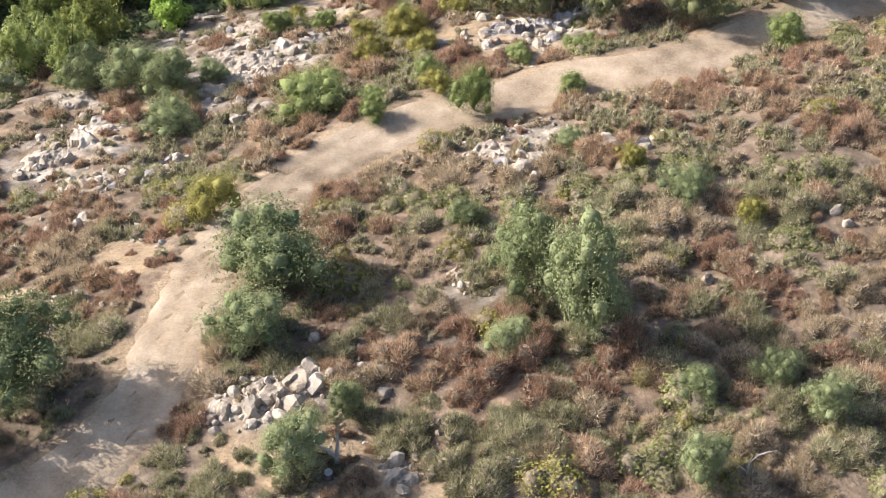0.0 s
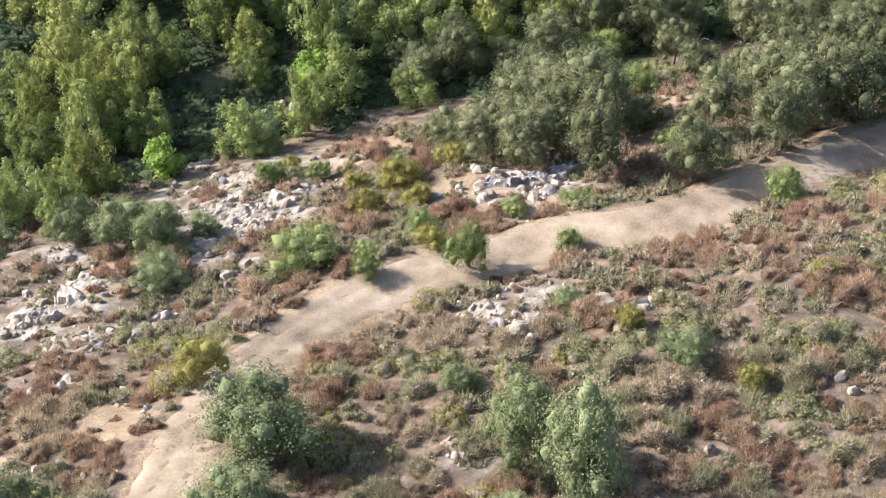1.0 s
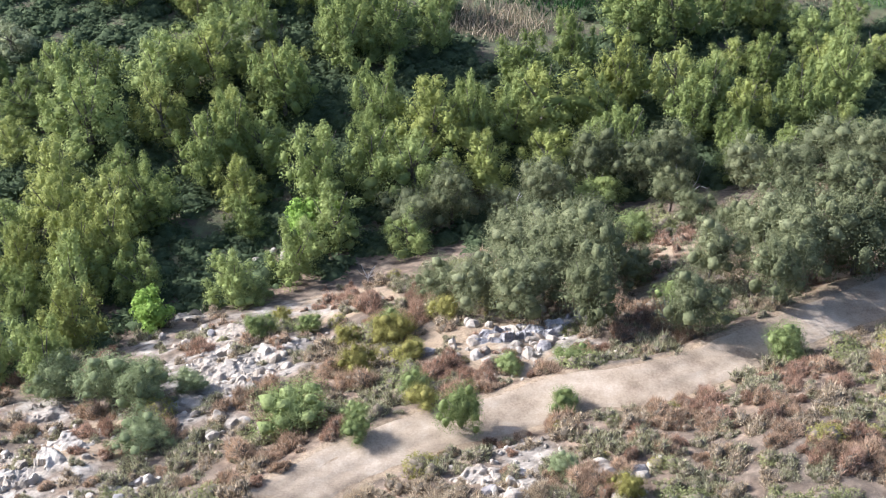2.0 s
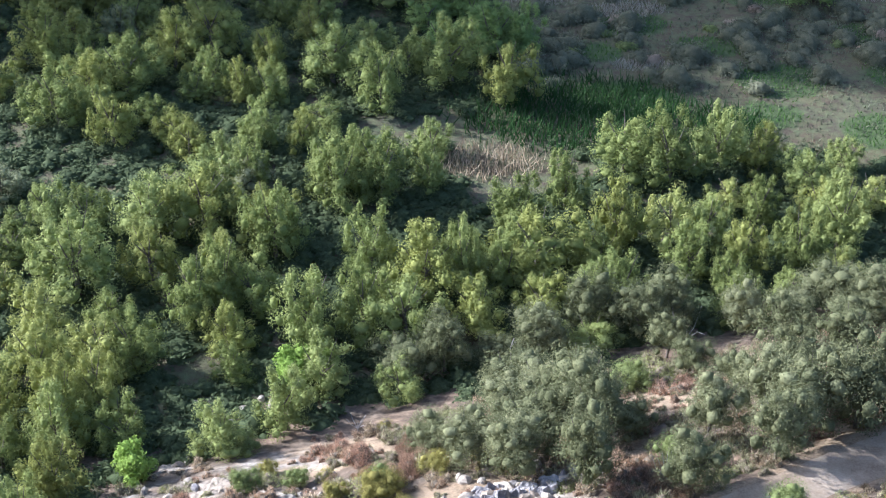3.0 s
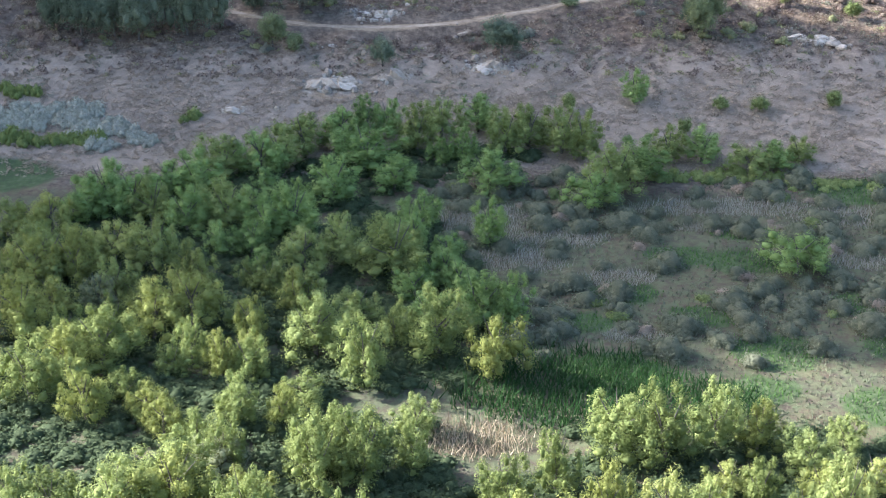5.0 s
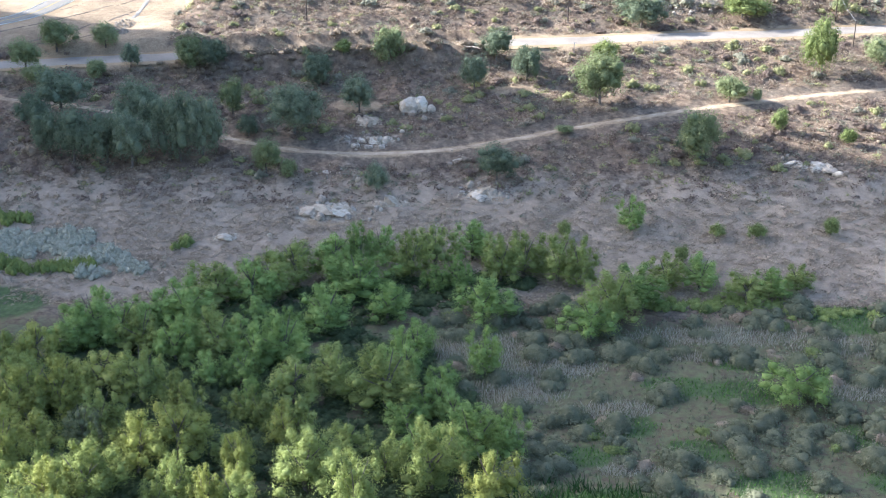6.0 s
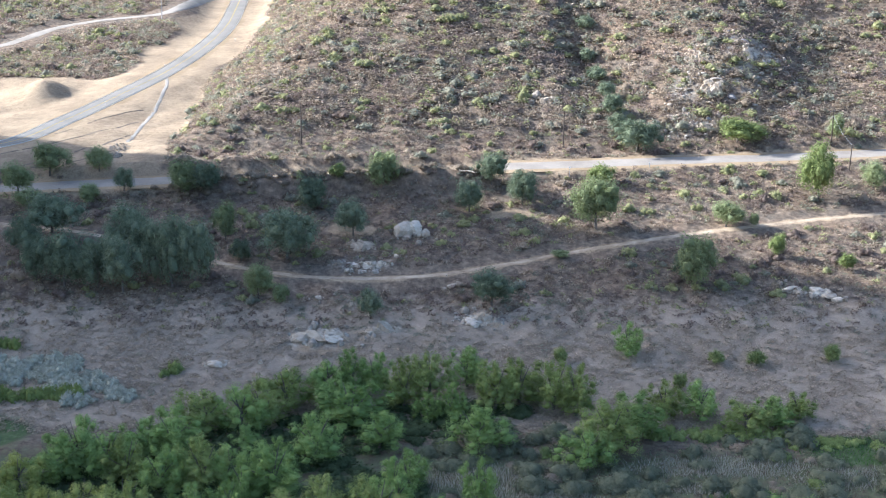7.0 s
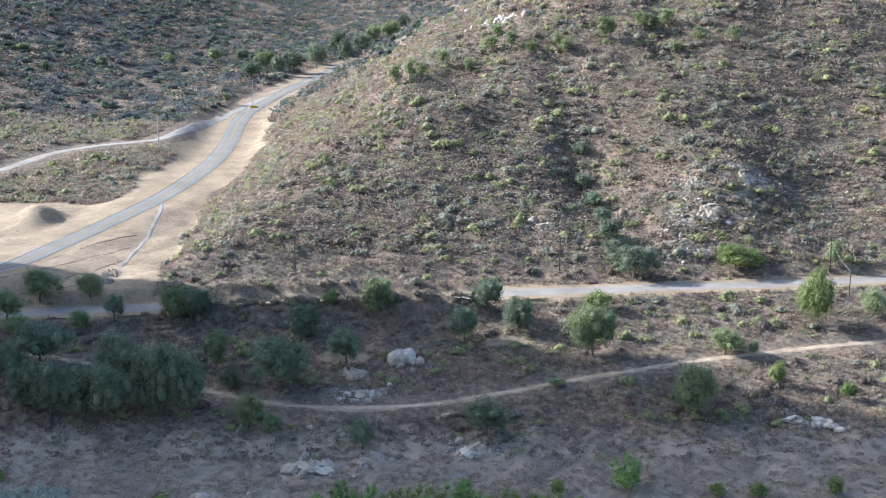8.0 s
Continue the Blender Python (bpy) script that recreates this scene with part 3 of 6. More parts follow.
EDGE_WILLOWS = [
    (29.0, 233.3, 8, 5.9), (-32.3, 246.8, 8.3, 7.7), (-26.4, 245.8, 9.5, 6.7), (-23.0, 248.6, 8.5, 5.8), (-35.6, 237.1, 9.1, 7.0), (-40.4, 237.8, 8.0, 6.1),
    (-44.2, 229.4, 9.9, 5.9), (-49.0, 231.6, 9.9, 6.0), (-52.0, 227.8, 8.0, 6.8), (-55.4, 220.9, 10.0, 5.8), (-60.7, 220.6, 8.2, 6.3), (-41.2, 226.8, 8.5, 5.8),
    (-35.3, 223.1, 9.2, 5.7), (-29.3, 223.6, 10.0, 6.1), (-18.8, 222.2, 9.8, 7.4), (-23.1, 221.5, 7.9, 5.7), (-13.6, 235.2, 9.0, 6.4), (-3.7, 240.4, 7, 5.6),
    (-44.3, 212.0, 9.1, 5.9), (-54.0, 204.2, 9.0, 5.8),
]
LONE_WILLOWS = [
    (11.3, 219.6, 7, 6.0), (40.2, 272.5, 6, 5.3), (62.9, 269.9, 3, 4.3), (76.6, 271.0, 3.4, 8.7), (56.5, 210.2, 7, 9.4), (27.7, 270.5, 3.2, 3.1),
    (47.8, 262.0, 3, 3.1), (55.7, 270.3, 3, 3.2),
]
NEAR_WILLOWS = [
    (-43.0, 147.8, 9.2, 4.2), (-29.4, 137.9, 10.1, 5.2), (-26.0, 152.5, 8.8, 6.9), (-21.1, 134.0, 11.0, 3.8), (-23.6, 130.9, 11.0, 4.9), (-18.2, 132.8, 8.9, 4.7),
    (-11.9, 126.9, 11.1, 5.6), (-17.2, 146.9, 9.1, 6.0), (-11.2, 157.5, 9.5, 5.3), (4.0, 139.3, 8.8, 3.6), (-6.4, 130.0, 10.1, 4.6), (-1.8, 127.6, 10.1, 6.2),
    (8.7, 136.7, 10.0, 5.0),
]
WOOD_EDGE_WILLOWS = [
    (-39.0, 127.4, 9.0, 5.0), (-37.3, 120.1, 9.6, 4.8), (-32.1, 123.2, 8.8, 4.8), (-28.6, 123.5, 8.5, 5.1), (-33.6, 113.6, 10.2, 4.8), (-31.2, 116.8, 9.9, 4.1),
    (-33.7, 109.4, 9.8, 4.4), (-27.6, 110.1, 7, 4.2), (-31.1, 100.6, 8, 4.2), (-31.2, 91.9, 8, 3.6), (21.0, 134.2, 8, 4.7), (17.8, 131.6, 8, 4.7),
    (5.5, 129.4, 8, 5.2), (11.9, 130.1, 8, 4.6), (28.6, 138.8, 9, 4.9), (-20.0, 126.6, 7, 4.0), (-10.7, 123.1, 7, 2.8),
]
GOLDEN_BUSHES = [
    (-15.1, 64.2, 2.9, 4.2), (-5.7, 88.2, 2.4, 3.4), (-3.0, 93.8, 2.6, 4.2), (-0.6, 80.2, 1.6, 2.8), (-7.0, 94.6, 1.8, 2.4), (-1.4, 90.0, 1.8, 2.8), (12.4, 66.2, 1.8, 2.4), (4.6, 58.0, 1.6, 2.2),
    (19.0, 60.0, 1.6, 2.4), (1.2, 96.8, 2.0, 3.0), (-13.2, 102.0, 1.3, 2.2),
]
LIME_TREES = [
    (-12.8, 120.3, 4.6, 4.7), (-10.1, 121.6, 4.4, 3.9), (-25.2, 104.2, 4, 4.3),
]
OAKS = [
    (2.1, 122.3, 6.7, 5.0), (-1.8, 120.9, 4.5, 5.5), (7.1, 122.1, 4, 3.9), (11.5, 123.7, 6.1, 5.3), (17.0, 128.9, 6.7, 5.5), (21.9, 127.1, 6.3, 5.1),
    (25.1, 129.5, 6.3, 5.5), (31.9, 126.1, 5.6, 4.6), (33.8, 117.1, 6.7, 4.8), (41.9, 130.1, 5.3, 6.6), (45.1, 127.9, 5.6, 5.3), (37.2, 111.5, 5.9, 4.9),
    (25.1, 104.9, 6.4, 4.8), (31.6, 106.5, 5.6, 4.9), (37.3, 103.8, 6.5, 5.3), (20.9, 95.9, 4.5, 5.0), (25.8, 94.0, 6.7, 5.3), (8.1, 111.7, 5.5, 6.7),
    (10.7, 106.9, 6.1, 5.9), (6.1, 102.1, 5.3, 6.6), (0.5, 103.6, 4.5, 5.3), (11.7, 96.6, 4.5, 5.4),
]
ROUND_BUSHES = [
    (19.1, 113.4, 3.2, 4.7), (26.4, 85.3, 3, 4.0), (-16.3, 107.9, 2.4, 3.9), (-14.7, 98.0, 2.2, 3.1), (-10.3, 98.3, 1.8, 2.6), (20.1, 93.4, 3.4, 4.4),
]
ROADSIDE_BUSHES = [
    (-9.9, 80.0, 3.6, 6.2), (2.3, 77.6, 4.2, 3.7), (-29.3, 89.0, 4.2, 5.1), (-24.8, 86.7, 4.4, 5.8), (-21.8, 85.1, 4, 4.8),
    (-20.7, 79.4, 2.6, 4.6), (9.7, 79.8, 1.6, 2.9), (-18.6, 86.9, 2, 3.1), (-5.2, 79.6, 1.5, 2.5), (-5.1, 76.7, 1.6, 2.8), (-1.2, 83.0, 2.2, 2.9),
    (-3.2, 95.4, 2.4, 2.8), (6.0, 86.4, 1.2, 2.6), (10.8, 85.9, 1.8, 3.5),
]
SLOPE_TREES = [
    (-10.2, 56.1, 5.6, 7.4), (-11.2, 50.7, 3.9, 5.0), (7.8, 50.2, 9.2, 5.8), (4.6, 54.3, 6.4, 5.2), (-7.7, 40.5, 4.2, 4.0), (-5.2, 44.4, 3, 2.1),
    (-23.4, 47.6, 7.0, 7.0), (-28.5, 42.5, 7.5, 7.0), (19.9, 42.7, 2.8, 2.8), (17.9, 45.7, 2.4, 2.8), (13.6, 44.8, 2.2, 2.7), (13.0, 38.8, 3.6, 3.1), (3.6, 48.9, 2.2, 3.1),
    (15.3, 62.3, 2.2, 3.6), (8.7, 70.1, 1.6, 2.7), (1.4, 60.6, 1.8, 2.4),
]
ROAD_TREES = [
    (-81.2, 345.7, 7.4, 9.8), (-70.4, 347.2, 5.9, 6.3), (-84.4, 331.4, 6.8, 7.5), (-62.2, 333.8, 5.2, 5.1), (-69.0, 330.4, 4.5, 5.3), (-49.2, 334.0, 7.5, 8.5),
    (-44.3, 333.4, 6.9, 7.3), (-20.8, 327.7, 7.4, 8.4), (-5.9, 336.0, 8.6, 8.3), (12.8, 327.2, 7.4, 6.9), (17.9, 338.0, 7.0, 7.1), (24.3, 330.8, 7.7, 7.5),
    (39.0, 319.0, 11.0, 11.6), (53.2, 361.5, 7.9, 12.4), (102.6, 338.4, 6.4, 6.8), (66.7, 320.7, 5.8, 8.7), (-81.2, 326.9, 4.9, 7.1), (102.6, 369.6, 6.5, 4.5),
]
GROVE_TREES = [
    (-72.9, 313.2, 9.0, 13.3), (-66.3, 294.8, 10.8, 11.2), (-59.8, 294.7, 10.5, 10.6), (-54.6, 292.5, 11.4, 10.4), (-55.2, 306.4, 10.7, 10.5), (-45.6, 295.5, 14.4, 10.7),
    (-41.2, 295.1, 13.3, 9.0), (-76.9, 306.7, 8.0, 7.7), (-72.2, 297.1, 8.9, 7.5), (-51.0, 301.7, 9.0, 8.7),
]
FAR_BANK_TREES = [
    (-37.5, 313.1, 7.7, 5.9), (-28.4, 291.1, 7.1, 6.4), (-24.0, 289.0, 3.8, 4.2), (-24.2, 305.0, 10.5, 12.4), (-11.4, 314.4, 7.8, 7.3), (-6.8, 284.4, 6.0, 4.8),
    (16.1, 288.4, 6.7, 8.6), (56.3, 294.9, 10.2, 9.7), (54.2, 297.1, 6.7, 5.4), (72.5, 320.2, 3.1, 2.3), (-33.3, 304.6, 4.6, 5.0), (30.4, 305.2, 1.6, 4.5),
]
HILL_GUMS = [
    (-4.8, 462.3, 7.6, 4.4), (-0.6, 457.3, 8.9, 4.0), (2.7, 462.2, 5.2, 3.4), (9.5, 473.7, 6.0, 4.5), (17.2, 468.9, 5.3, 3.7), (24.5, 483.0, 6.1, 5.3),
    (30.5, 480.8, 6.1, 4.5), (36.1, 473.2, 5.3, 4.1), (44.3, 478.4, 6.1, 4.2), (46.6, 475.0, 5.3, 3.5), (59.2, 479.9, 9.0, 4.9), (61.0, 481.1, 7.2, 4.2),
    (72.1, 485.6, 6.2, 5.3), (79.7, 489.3, 6.2, 5.3), (79.8, 472.5, 4.2, 4.5), (88.2, 476.7, 5.3, 4.2), (98.0, 474.1, 5.7, 4.5), (26.9, 496.4, 5.6, 4.7),
    (70.4, 486.8, 5.5, 4.2), (75.7, 486.6, 5.1, 4.2),
]
SIDE_VALLEY_TREES = [
    (-101.2, 758.5, 7.5, 7.9), (-88.6, 770.0, 7.1, 7.4), (-73.8, 739.4, 9.6, 11.0), (-60.0, 738.1, 10.2, 12.1), (-51.7, 773.5, 10.1, 11.5), (-42.6, 815.2, 12.5, 12.1),
    (-31.1, 829.9, 9.6, 10.5), (-17.3, 892.6, 10.3, 13.3), (-50.6, 759.5, 11.6, 8.5), (-37.8, 782.9, 13.2, 7.6), (-118.6, 729.3, 5.6, 6.5), (-140.8, 683.6, 5.2, 6.1),
    (-155.8, 644.3, 4.4, 5.2), (-172.6, 672.2, 3.6, 6.4), (-117.8, 582.2, 3.5, 4.3), (-77.4, 624.0, 3.8, 4.6), (-76.5, 704.5, 8.1, 10.5), (-66.8, 724.5, 8.3, 8.1),
    (-9.6, 935.8, 10.1, 10.5), (-26.5, 871.1, 10.0, 9.7),
]

BRIGHT_TREES = [
    (78.2, 367.2, 6.0, 13.0), (89.4, 333.6, 12.8, 9.8), (74.4, 305.9, 5.1, 3.8), (87.2, 301.5, 3.4, 3.7), (42.5, 340.6, 4.9, 6.5), (-15.8, 336.5, 3.4, 4.7),
]
ROADSIDE_OAKS = [(7.5, 95.5, 6.4, 6.5), (12.4, 91.8, 6.0, 5.2), (3.5, 98, 5.6, 6), (9.5, 99, 6.4, 7), (13.2, 99.5, 6.2, 6), (7.5, 104, 6.6, 7), (13, 103.5, 6.6, 6.8), (1, 101.5, 4.6, 5.2),
                 (20, 89.0, 5.0, 5.0), (27.2, 92.6, 5.4, 5.2), (23, 97.5, 5, 5), (30.5, 96.8, 6.4, 6.8), (35, 98.2, 7, 7), (40, 99.8, 7, 7), (28, 101, 6, 6), (45, 103, 7, 7.5)]
GULLY_TREES = [(49.5, 381, 5, 6), (49, 391, 4.5, 5.5), (48, 402, 4.5, 6), (50, 373, 4, 5), (46, 412, 4, 5), (47, 424, 4, 5)]

# ---- where boulders lie: x, y, width ----
KNOLL_ROCKS = [
    (-19.1, 99.5, 4.8), (-16.6, 91.3, 1.0), (-15.6, 91.7, 1.2), (-14.5, 91.3, 1.0), (-16.7, 89.0, 1.2), (-14.8, 88.2, 1.4), (-13.6, 89.8, 1.8), (-14.9, 85.3, 2.0),
    (-15.7, 82.3, 2.2), (-14.5, 80.9, 1.7), (-15.7, 79.4, 1.9), (-12.5, 92.2, 2.1), (-13.6, 93.3, 1.7), (-11.5, 94.3, 1.3), (-20.8, 72.8, 2.5), (-19.8, 74.7, 1.2),
    (-30.2, 76.1, 1.9), (-29.3, 77.4, 1.7), (-30.6, 74.7, 1.7), (-27.6, 78.6, 3.2), (-24.5, 65.8, 1.9),
]
ROADSIDE_ROCKS = [
    (3.7, 91.0, 2.2), (4.9, 92.2, 2.4), (6.1, 93.2, 2.8), (7.3, 93.1, 2.0), (8.1, 91.2, 1.8), (9.0, 93.6, 2.6), (8.9, 89.5, 1.8), (9.7, 90.9, 1.4), (7.5, 89.0, 1.2), (12.2, 93.8, 2.8), (4.3, 88.8, 1.3),
    (5.1, 91.5, 2.8), (3.6, 88.2, 1.9), (6.6, 92.5, 2.5), (8.5, 91.7, 1.9), (9.2, 90.0, 1.4), (10.0, 92.6, 1.4), (7.6, 88.3, 1.4), (11.4, 93.5, 2.8),
    (3.2, 71.3, 2.9), (5.8, 70.0, 2.3), (6.2, 67.8, 1.8), (5.0, 66.2, 1.4), (4.3, 64.8, 1.1), (3.8, 68.3, 1.5), (-0.2, 90.1, 1.6), (1.5, 102.5, 1.1),
    (1.7, 96.5, 0.9), (-16.9, 116.4, 4.0), (-21.5, 112.7, 4.5), (1.6, 108.8, 1.1), (-22.9, 109.1, 3.3),
]
SLOPE_ROCKS = [
    (-9.7, 45.6, 2.2), (-7.9, 46.6, 2.2), (-7.4, 48.1, 2.0), (-12.1, 44.7, 1.8), (-5.1, 46.2, 1.3), (-3.3, 47.4, 1.4), (11.1, 69.1, 2.6), (12.1, 66.1, 2.4), (13.2, 69.1, 2.2), (16.2, 59.3, 1.2), (14.3, 43.0, 0.9),
    (-8.4, 46.7, 1.3), (-9.9, 45.5, 1.2), (-7.1, 46.6, 2.0), (-8.1, 45.0, 1.6), (-8.8, 44.1, 1.3), (-11.8, 44.7, 1.5), (-3.2, 46.0, 1.0), (-12.3, 43.3, 0.9),
    (-2.5, 40.7, 1.5), (-1.5, 39.6, 0.9), (-2.0, 38.8, 1.2), (2.0, 55.2, 1.6), (1.5, 54.5, 1.0), (6.8, 47.0, 0.6), (10.9, 40.1, 0.7), (10.5, 39.5, 0.6),
    (15.7, 54.5, 1.2), (12.5, 66.3, 1.0), (24.2, 59.9, 1.5), (-5.4, 49.2, 0.8), (-22.3, 55.7, 1.3), (-19.3, 67.7, 0.8),
]
LEFT_ROCKS = [
    (-21.0, 72.0, 2.3), (-26.7, 72.0, 1.9), (-25.6, 70.9, 1.5), (-23.1, 52.4, 0.9), (-29.6, 75.1, 1.7), (-31.1, 73.5, 1.7), (-23.6, 66.6, 1.0), (-24.6, 64.9, 1.2),
    (-18.0, 61.1, 0.8), (-23.7, 50.4, 0.8), (-23.4, 70.3, 0.9), (-27.1, 70.2, 1.2), (-22.9, 71.8, 1.0), (-20.1, 74.4, 1.1), (-23.0, 49.5, 0.6), (-20.7, 54.8, 0.5),
    (-5.8, 40.1, 0.5), (-11.1, 47.1, 0.8), (-4.2, 47.5, 0.6),
]
BANK_ROCKS = [
    (-0.6, 316.6, 4.4, 0.95), (1.6, 316.2, 3.6, 1.1), (3.4, 315.6, 2.4, 1.1), (-1.6, 315.2, 2.6, 0.8), (-16.6, 291.2, 2.1), (-10.6, 287.6, 1.7), (-19.4, 278.8, 4.6),
    (-16.4, 279.1, 5.2), (-13.3, 278.5, 4.1), (12.7, 283.4, 4.0), (14.8, 284.6, 3.1), (8.7, 295.1, 2.8), (73.6, 293.9, 3.6), (75.5, 292.7, 2.0), (81.3, 292.4, 3.3),
    (82.7, 290.7, 2.7), (78.2, 292.9, 1.8), (-7.8, 303.0, 1.7), (-5.6, 302.5, 1.7), (-9.9, 302.2, 1.4), (-12.0, 300.7, 1.5), (-2.3, 305.6, 1.6),
]
MEADOW_ROCKS = [
    (-33.6, 269.6, 3.5), (-25.8, 270.0, 1.4), (-34.8, 269.2, 1.6), (14.4, 284.2, 2.8), (12.8, 282.0, 2.3), (31.0, 291.0, 1.5), (81.3, 293.0, 2.3),
]
SPUR_ROCKS = [
    (75.5, 401.8, 4), (79.0, 396.3, 3.5), (82.9, 393.5, 3), (69.7, 387.7, 4), (73.8, 382.0, 3), (79.7, 384.0, 4.5), (84.9, 381.4, 3), (91.2, 398.6, 3.5), (72.6, 397.0, 3), (64.0, 382.0, 2.5), (96.7, 403.4, 3), (96.6, 389.8, 3.5), (76.4, 389.3, 5), (86.5, 404.4, 4), (73.9, 391.9, 2.5), (84.9, 388.7, 3), (90.8, 385.9, 2.5), (67.2, 380.1, 3), (19.3, 551.0, 6), (82.9, 409.3, 3), (64.3, 416.2, 2.5), (110.9, 419.2, 3), (114.9, 405.1, 3),
]
HILL_ROCKS = [
    (72.9, 376.7, 3.1), (70.9, 372.8, 2.8), (75.5, 375.4, 3.1), (69.3, 369.9, 2.5), (76.2, 388.3, 4.0), (73.7, 385.9, 3.1), (89.2, 403.0, 6.0), (91.5, 398.3, 6.3),
    (88.6, 393.0, 4.4), (75.1, 402.5, 4.5), (72.0, 401.4, 3.3), (59.7, 391.9, 2.6), (33.5, 384.3, 5.1), (39.6, 385.1, 2.0), (-20.9, 400.6, 2.2), (-34.9, 382.4, 3.1),
    (25.6, 510.0, 10.3), (28.6, 515.3, 7.6), (90.3, 488.0, 5.1), (79.5, 375.0, 3.1), (112.7, 402.0, 3.1), (69.0, 373.9, 1.9), (99.8, 410.9, 2.8), (75.3, 378.3, 2.8),
]

# ---- plants ----
def sphere_points():
    bm = bmesh.new()
    bmesh.ops.create_icosphere(bm, subdivisions=2, radius=1.0)
    bm.verts.ensure_lookup_table()
    v = np.array([w.co[:] for w in bm.verts])
    f = np.array([[w.index for w in p.verts] for p in bm.faces])
    bm.free()
    return v, f


BALL, BALL_FACES = sphere_points()
bm0 = bmesh.new()
bmesh.ops.create_icosphere(bm0, subdivisions=1, radius=1.0)
bm0.verts.ensure_lookup_table()
KNOB = np.array([w.co[:] for w in bm0.verts])
KNOB_FACES = np.array([[w.index for w in p.verts] for p in bm0.faces])
bm0.free()


def leaves(rs, centres, normals, size, lengthen=1.5, droop=0.0):
    """Small pointed leaf sprays, turned roughly along their normals."""
    n = len(centres)
    t = rs.normal(size=(n, 3))
    t[:, 2] -= droop
    t -= normals * (t * normals).sum(1, keepdims=True)
    t /= np.linalg.norm(t, axis=1, keepdims=True) + 1e-9
    b = np.cross(normals, t)
    s = size * rs.uniform(0.6, 1.4, (n, 1))
    root = centres - t * s * 0.5 * lengthen
    tip = centres + t * s * 0.5 * lengthen + normals * s * rs.uniform(-0.1, 0.4, (n, 1))
    verts = np.stack([root + b * s * 0.45, tip, root - b * s * 0.45], 1).reshape(-1, 3)
    return verts, np.arange(3 * n).reshape(-1, 3)


def gather(pieces):
    verts, faces, marks, base = [], [], [], 0
    for v, f in pieces:
        f, mark = f if isinstance(f, tuple) else (f, np.zeros(len(f), bool))
        verts.append(v)
        faces.append(f + base)
        marks.append(mark)
        base += len(v)
    mark = np.concatenate(marks)
    return np.concatenate(verts), (np.concatenate(faces), mark)


def lobed(rs, lobes, count, size, core=0.8, jitter=0.6, lengthen=1.5, droop=0.0, reach=(0.5, 0.62), bare=False):
    """A crown: uneven inner clumps, and leaf sprays all over them."""
    pieces = []
    for (cx, cy, cz, rx, ry, rz) in lobes:
        c, r = np.array([cx, cy, cz]), np.array([rx, ry, rz])
        if core > 0:
            bump = 1 + 0.22 * rs.normal(size=(len(KNOB), 1))
            pieces.append((c + KNOB * r * core * bump, (KNOB_FACES, np.full(len(KNOB_FACES), bare))))
        d = rs.normal(size=(count, 3))
        d[:, 2] += 0.25
        d /= np.linalg.norm(d, axis=1, keepdims=True)
        place = c + d * r * (reach[0] + reach[1] * np.sqrt(rs.uniform(0, 1, (count, 1))))
        nrm = d / r + jitter * rs.normal(size=(count, 3)) / r.mean()
        nrm /= np.linalg.norm(nrm, axis=1, keepdims=True)
        pieces.append(leaves(rs, place, nrm, size, lengthen, droop))
    return gather(pieces)


def tube(points, radii, sides=6):
    p = np.asarray(points, float)
    run = np.gradient(p, axis=0)
    run /= np.linalg.norm(run, axis=1)[:, None] + 1e-9
    ref = np.where(np.abs(run[:, 2:3]) > 0.9, [[1.0, 0, 0]], [[0, 0, 1.0]])
    u = np.cross(run, ref)
    u /= np.linalg.norm(u, axis=1)[:, None]
    w = np.cross(run, u)
    a = np.linspace(0, 2 * np.pi, sides, endpoint=False)
    ring = p[:, None] + (u[:, None] * np.cos(a)[None, :, None] + w[:, None] * np.sin(a)[None, :, None]) * np.asarray(radii)[:, None, None]
    faces = []
    for k in range(len(p) - 1):
        for j in range(sides):
            q, r = k * sides + j, k * sides + (j + 1) % sides
            faces += [[q, r, r + sides], [q, r + sides, q + sides]]
    return ring.reshape(-1, 3), np.array(faces)


def branches(rs, height, spread, limbs, girth):
    """A tapered trunk that forks into limbs."""
    lean = rs.uniform(-0.05, 0.05, 2) * height
    trunk = [(0, 0, -0.3), (lean[0] * 0.3, lean[1] * 0.3, height * 0.2), (lean[0], lean[1], height * 0.42)]
    pieces = [tube(trunk, [girth * 1.25, girth, girth * 0.75], 7)]
    for k in range(limbs):
        a = 2 * np.pi * (k + rs.uniform(-0.3, 0.3)) / limbs
        s = rs.uniform(0.25, 0.42) * height
        r = spread * rs.uniform(0.35, 0.7)
        top = height * rs.uniform(0.6, 0.9)
        f = s / (0.42 * height)
        start = (lean[0] * f, lean[1] * f, s)
        pieces.append(tube([start, (r * 0.5 * np.cos(a), r * 0.5 * np.sin(a), (s + top) / 2), (r * np.cos(a), r * np.sin(a), top)],
                           [girth * 0.55, girth * 0.35, girth * 0.1], 5))
    return gather(pieces)


def part(name, me, parent, label=""):
    ob = new(name, me)
    ob.parent = parent
    if label:
        ob["label"] = label
    return ob


